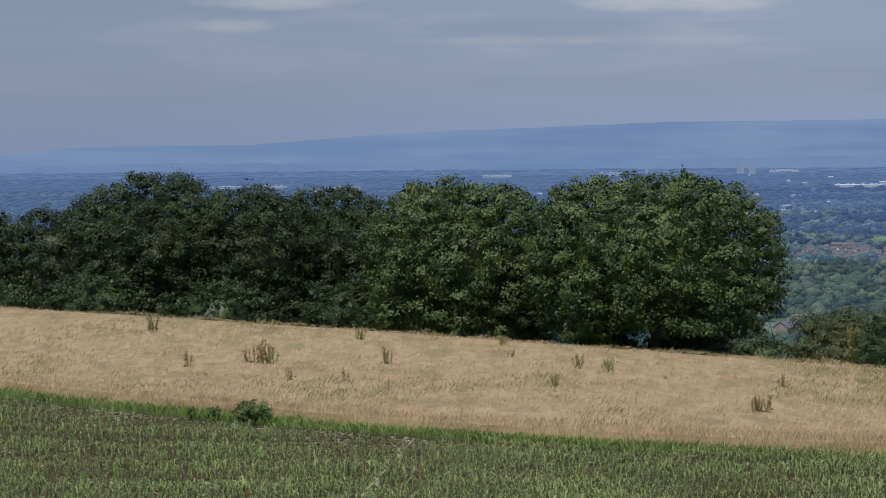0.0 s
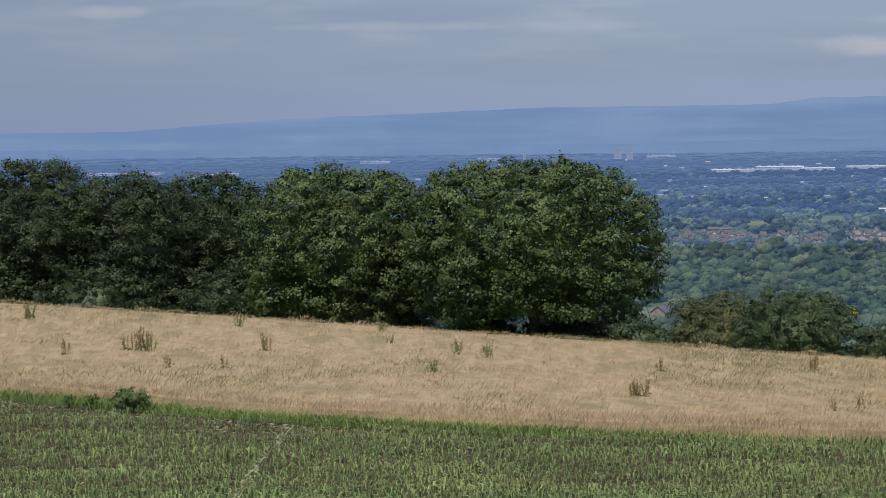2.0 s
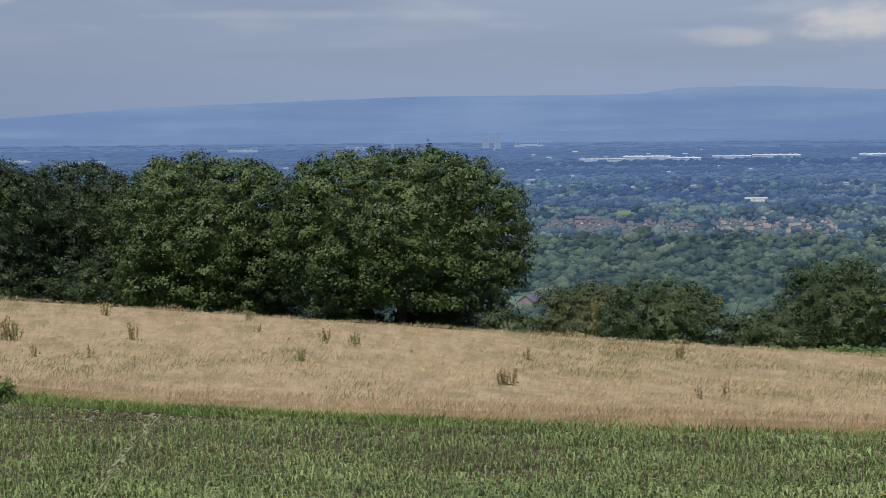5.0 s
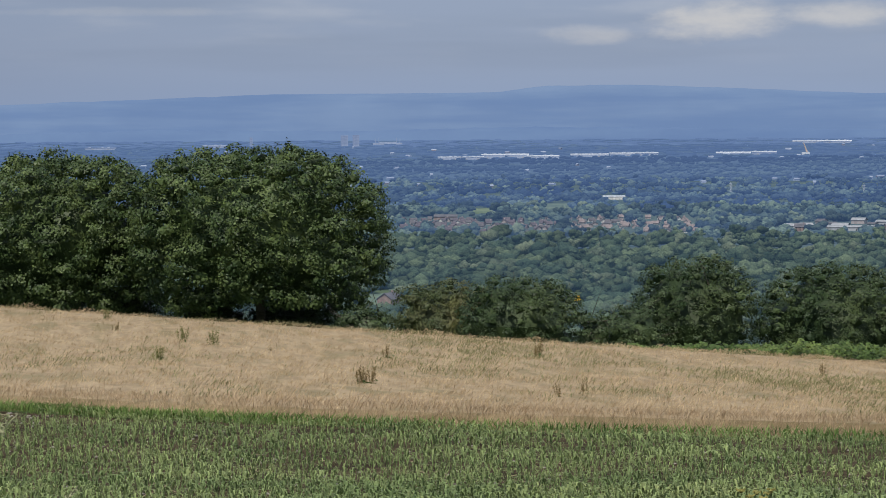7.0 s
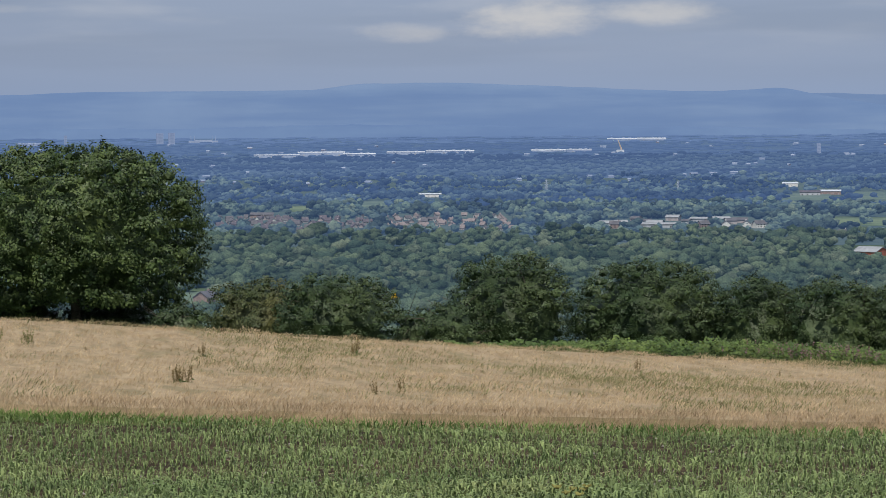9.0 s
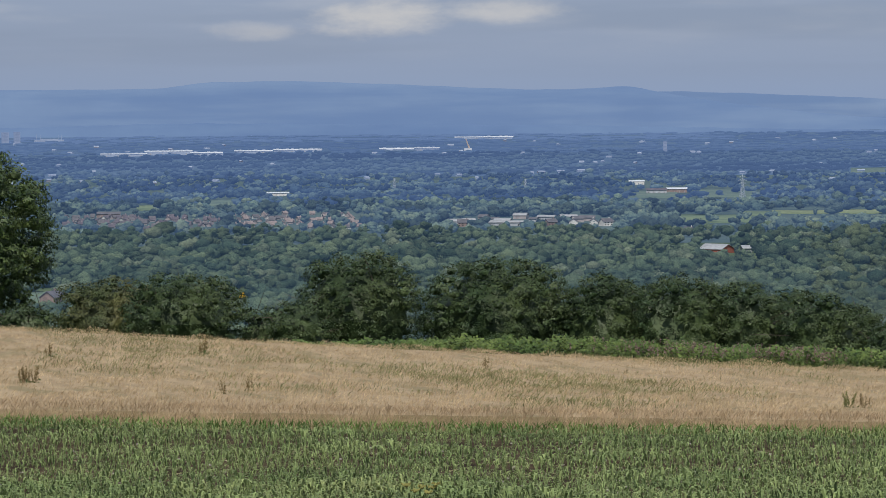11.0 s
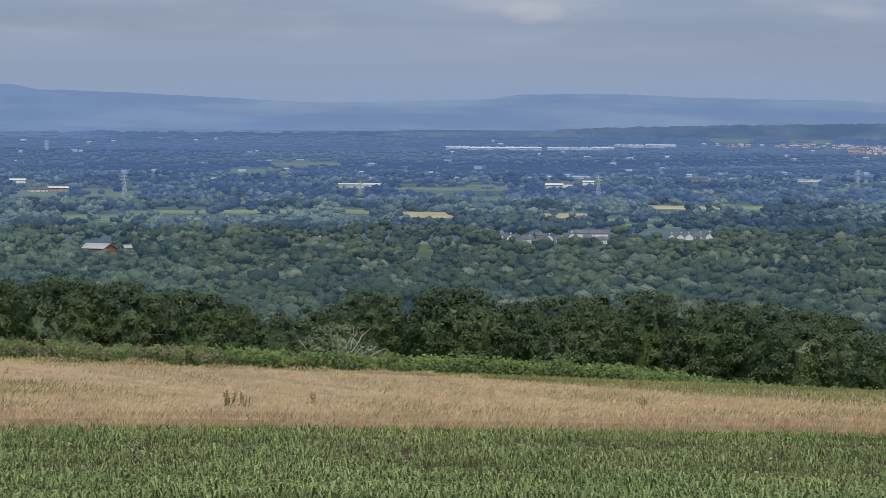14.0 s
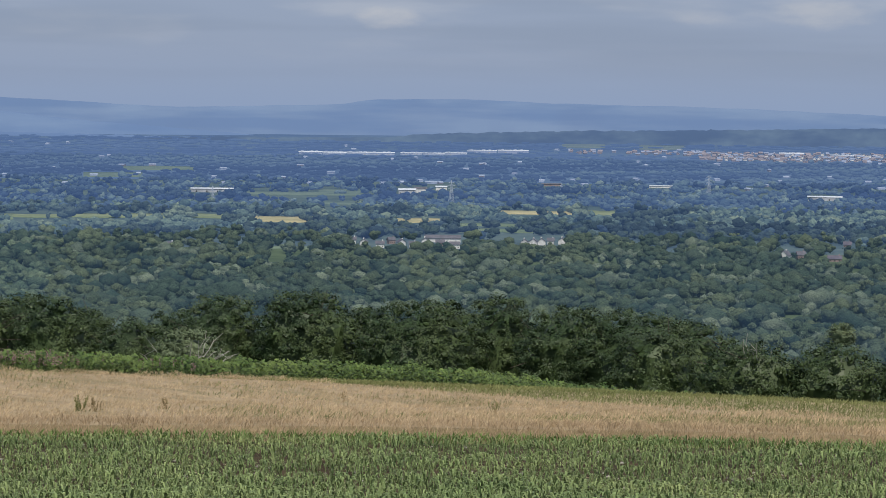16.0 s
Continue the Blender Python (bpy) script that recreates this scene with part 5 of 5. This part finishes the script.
SPOTS = [(-3.85, 4.24, 2, 1.25), (-4.1, 4.22, 2, 1.0), (-3.65, 4.24, 2, 1.1), (-5.31, 4.28, 1, 1.0), (-1.33, 4.27, 0, 0.95), (3.07, 4.46, 2, 0.85), (2.0, 4.76, 2, 0.75), (6.0, 5.31, 0, 0.8), (6.1, 5.3, 1, 0.8), (6.2, 5.31, 0, 0.75), (0.99, 3.89, 2, 0.7), (-1.85, 3.76, 2, 0.9), (-5.99, 3.54, 2, 1.1),
         (9.53, 4.76, 1, 0.9), (9.6, 4.75, 1, 1.0), (6.55, 4.77, 1, 0.9), (10.48, 5.54, 1, 0.75), (9.94, 5.6, 1, 0.7), (2.49, 4.39, 2, 0.9), (22.36, 5.92, 2, 0.75), (22.7, 5.92, 0, 0.65), (24.07, 5.85, 0, 0.6)]
SPOTS2 = [(30.63, 5.9, 2, 0.65), (15.21, 5.12, 1, 0.85), (1.16, 4.15, 0, 0.6), (-3.27, 4.58, 1, 0.8), (-2.19, 4.62, 1, 0.8), (4.2, 4.6, 1, 0.4), (27.6, 5.6, 1, 0.6), (18.0, 5.2, 1, 0.5)]
for k, (a, dip, kind, size) in enumerate(SPOTS + SPOTS2):
    r = near_r(a, dip + 0.23, float(edge_r(a)) + 1, float(crest_r(a)))
    p = at(a, r)
    m = pose(p[0], p[1], p[2] + 0.2, 0, 0, 47 * k)
    if k < 3:
        d = DOCKS[k]
        DOCKS[k].matrix_world = m
        kind = k
    else:
        d = copy_thing(DOCKS[kind], m)
    d.scale = (size * 0.85, size * 0.85, size * 0.95)


def bush(name, a, dip, w, h, mat, seed, label, leaf=0.07, category="shrub"):
    rng = np.random.default_rng(seed)
    r = float(edge_r(a)) - 0.2
    ob = new(name)
    part("foliage", crown_mesh("foliage", rng, w / 2, w / 2, h / 2, w * 0.16, 2.2, leaf, mat, 8, 0.05, 0.6, -0.6, 0.35), ob).location = (0, 0, h / 2)
    stems = [tube([(0, 0, -0.1), (math.cos(b) * w * 0.1, math.sin(b) * w * 0.1, h * 0.3), (math.cos(b) * w * 0.3, math.sin(b) * w * 0.3, h * 0.75)], [0.02, 0.015, 0.006], 4) for b in np.linspace(0, 5.5, 7)]
    part("stem", mesh_of("stem", *gather(stems), BARK), ob)
    p = at(a, r)
    ob.matrix_world = pose(p[0], p[1], p[2], 0, 0, -a)
    return tagged(ob, label, category)


bush("thistle_bush", -4.0, 5.38, 1.05, 0.72, WEED_GREEN, 201, "dark green thistle clump on the field margin")
bush("thistle_bush", -4.78, 5.27, 0.4, 0.42, WEED_GREEN, 202, "small dark green weed clump on the field margin")
bush("thistle_bush", -5.22, 5.15, 0.3, 0.36, WEED_GREEN, 203, "small dark green weed on the field margin")


def dead_shrub(a, r, w, h, seed, label, count=14):
    """Bleached bare branches that fork and curl."""
    rng = np.random.default_rng(seed)
    ob = new("dead_shrub")
    for _ in range(count):
        b, e = rng.uniform(0, 6.28), rng.uniform(0.25, 1.2)
        tip = np.array((math.cos(b) * w * 0.5 * math.cos(e) * 1.4, math.sin(b) * w * 0.4, h * math.sin(e))) * rng.uniform(0.8, 1.1)
        s = np.linspace(0, 1, 7)[:, None]
        path = tip * s + rng.normal(size=(7, 3)) * 0.09 * s + np.array((0, 0, 0.3)) * np.sin(s * np.pi)
        pieces = [tube(path, 0.042 * np.linspace(1, 0.3, 7), 5)]
        for _ in range(3):
            j = rng.integers(2, 6)
            twig = path[j] + rng.normal(size=3) * (0.5, 0.4, 0.35) * np.linspace(0, 1, 4)[:, None]
            pieces.append(tube(twig, 0.015 * np.linspace(1, 0.3, 4), 4))
        part("branch", mesh_of("branch", *gather(pieces), DEADWOOD), ob)
    p = at(a, r)
    ob.matrix_world = pose(p[0], p[1], p[2] - 0.1, 0, 0, -a)
    return tagged(ob, label, "dead shrub")


dead_shrub(24.45, 145, 4.6, 3.3, 301, "bleached dead hawthorn with bare branches by the brambles", 24)
dead_shrub(35.8, 151, 2.0, 4.6, 305, "bleached dead branches standing out of the hedge", 5)


def willowherb():
    rng = np.random.default_rng(24)
    n = 270
    a = np.concatenate([rng.uniform(17.8, 22.4, n - 60), rng.uniform(16.5, 25, 60)])
    r = crest_r(a) + rng.uniform(0.5, 4, n)
    p = at(a, r)
    h = rng.uniform(0.9, 1.45, n)
    s = rng.uniform(0.7, 1.0, (n, 12))
    c = (p[:, None] + np.stack([0 * s, 0 * s, s * h[:, None]], -1) + rng.normal(size=(n, 12, 3)) * 0.03).reshape(-1, 3)
    heads = leaves(c, unit(rng.normal(size=c.shape)), 0.02, 0.07, rng, 0.8)
    side = np.array((0.006, 0, 0))
    top = p + np.stack([0 * h, 0 * h, h], -1)
    stems = (np.stack([p - side, p + side, top], 1).reshape(-1, 3), np.arange(3 * n).reshape(n, 3))
    v, f = gather([heads, stems])
    which = np.concatenate([np.zeros(len(heads[1])), np.ones(n)])
    tagged(new("willowherb", mesh_of("willowherb", v, f, [PINK, BANK_STEM], False, which)), "pink rosebay willowherb flowering along the bank", "wildflower", kind="stuff")


willowherb()


def litter():
    """Pale stones and broken stalks on the bare soil."""
    rng = np.random.default_rng(25)
    stones, stalks = [], []
    for k in range(1750):
        a = rng.uniform(-10, 40) if k < 1400 else rng.uniform(-10, 0.5)
        r = rng.uniform(38, float(edge_r(a)) - 1) if k < 1400 else float(edge_r(a)) - 0.9 - 6 * rng.uniform() ** 1.5
        p = at(a, r, 0.01)
        if rng.uniform() < 0.55:
            s = rng.uniform(0.015, 0.05)
            v, f = lump(ICO1, p, (s * 1.3, s, s * 0.7), rng, 0.2)
            stones.append((v, f))
        else:
            b, ln = rng.uniform(0, 3.14), rng.uniform(0.06, 0.3)
            d = np.array((math.cos(b), math.sin(b), rng.uniform(0, 0.25))) * ln
            stalks.append(tube([p, p + d / 2 + (0, 0, 0.01), p + d], [0.008, 0.009, 0.006], 4))
    tagged(new("field_stones", mesh_of("field_stones", *gather(stones), STONE, True)), "scattered pale stones on bare soil", "stones", kind="stuff")
    tagged(new("old_stalks", mesh_of("old_stalks", *gather(stalks), STRAW)), "broken straw stalks on bare soil", "straw", kind="stuff")


litter()


def grass_stem(a, dip, r, lean, seed, label):
    """A tall flowering grass near the eye: a stalk bowed by the wind and a narrow feathery head."""
    rng = np.random.default_rng(seed)
    b = radians(a)
    top = np.array((r * math.sin(b), r * math.cos(b), EYE - r * math.tan(radians(dip))))
    foot = at(a - lean * 7, r)
    s = np.linspace(0, 1, 18)[:, None]

    def bow(k):
        return foot + (top - foot) * np.concatenate([k**3.5, k**3.5, 1.12 * k - 0.12 * k**4], 1)
    ob = new("grass_stem")
    part("stalk", mesh_of("stalk", *tube(bow(s), np.linspace(0.002, 0.0012, 18), 5), SEED), ob)
    c = bow(rng.uniform(0.86, 1.0, (190, 1)))
    v, q = leaves(c + rng.normal(size=c.shape) * 0.0036, unit(rng.normal(size=c.shape)), 0.001, 0.009, rng, 0.35)
    part("seed_head", mesh_of("seed_head", v, q, SEED), ob, "feathery olive seed head")
    tagged(ob, label, "grass")


grass_stem(-0.77, 5.80, 4.2, 0.55, 401, "tall grass stem bowed by the wind near the viewer")
grass_stem(0.38, 7.24, 4.4, 0.4, 402, "shorter grass stem beside it")


def ragwort(a, dip, r, seed):
    rng = np.random.default_rng(seed)
    b = radians(a)
    top = np.array((r * math.sin(b), r * math.cos(b), EYE - r * math.tan(radians(dip))))
    foot = at(a, r)
    ob = new("ragwort")
    part("stem", mesh_of("stem", *tube([foot, (foot + top) / 2 + (0.02, 0, 0), top - (0, 0, 0.03)], [0.005, 0.004, 0.003], 6), WEED_GREEN), ob)
    for _ in range(3):
        o = top + rng.normal(size=3) * (0.012, 0.012, 0.006)
        ring = [np.array((math.cos(t) * 0.006, math.sin(t) * 0.006, 0.002)) for t in np.linspace(0, 6.28, 12, endpoint=False)]
        v, f = leaves(np.array(ring) + o, unit(np.array(ring) + (0, -0.01, 0.004)), 0.0005, 0.007, rng, 0.45)
        c = lump(ICO1, o, (0.0035, 0.0035, 0.003), rng, 0.05)
        vv, ff = gather([(v, f), c])
        part("flower", mesh_of("flower", vv, ff, YELLOW), ob, "yellow daisy-like flower head")
    tagged(ob, "yellow ragwort flowering at the near edge", "wildflower")


ragwort(13.68, 7.55, 4.5, 403)
ragwort(14.1, 7.45, 4.8, 404)
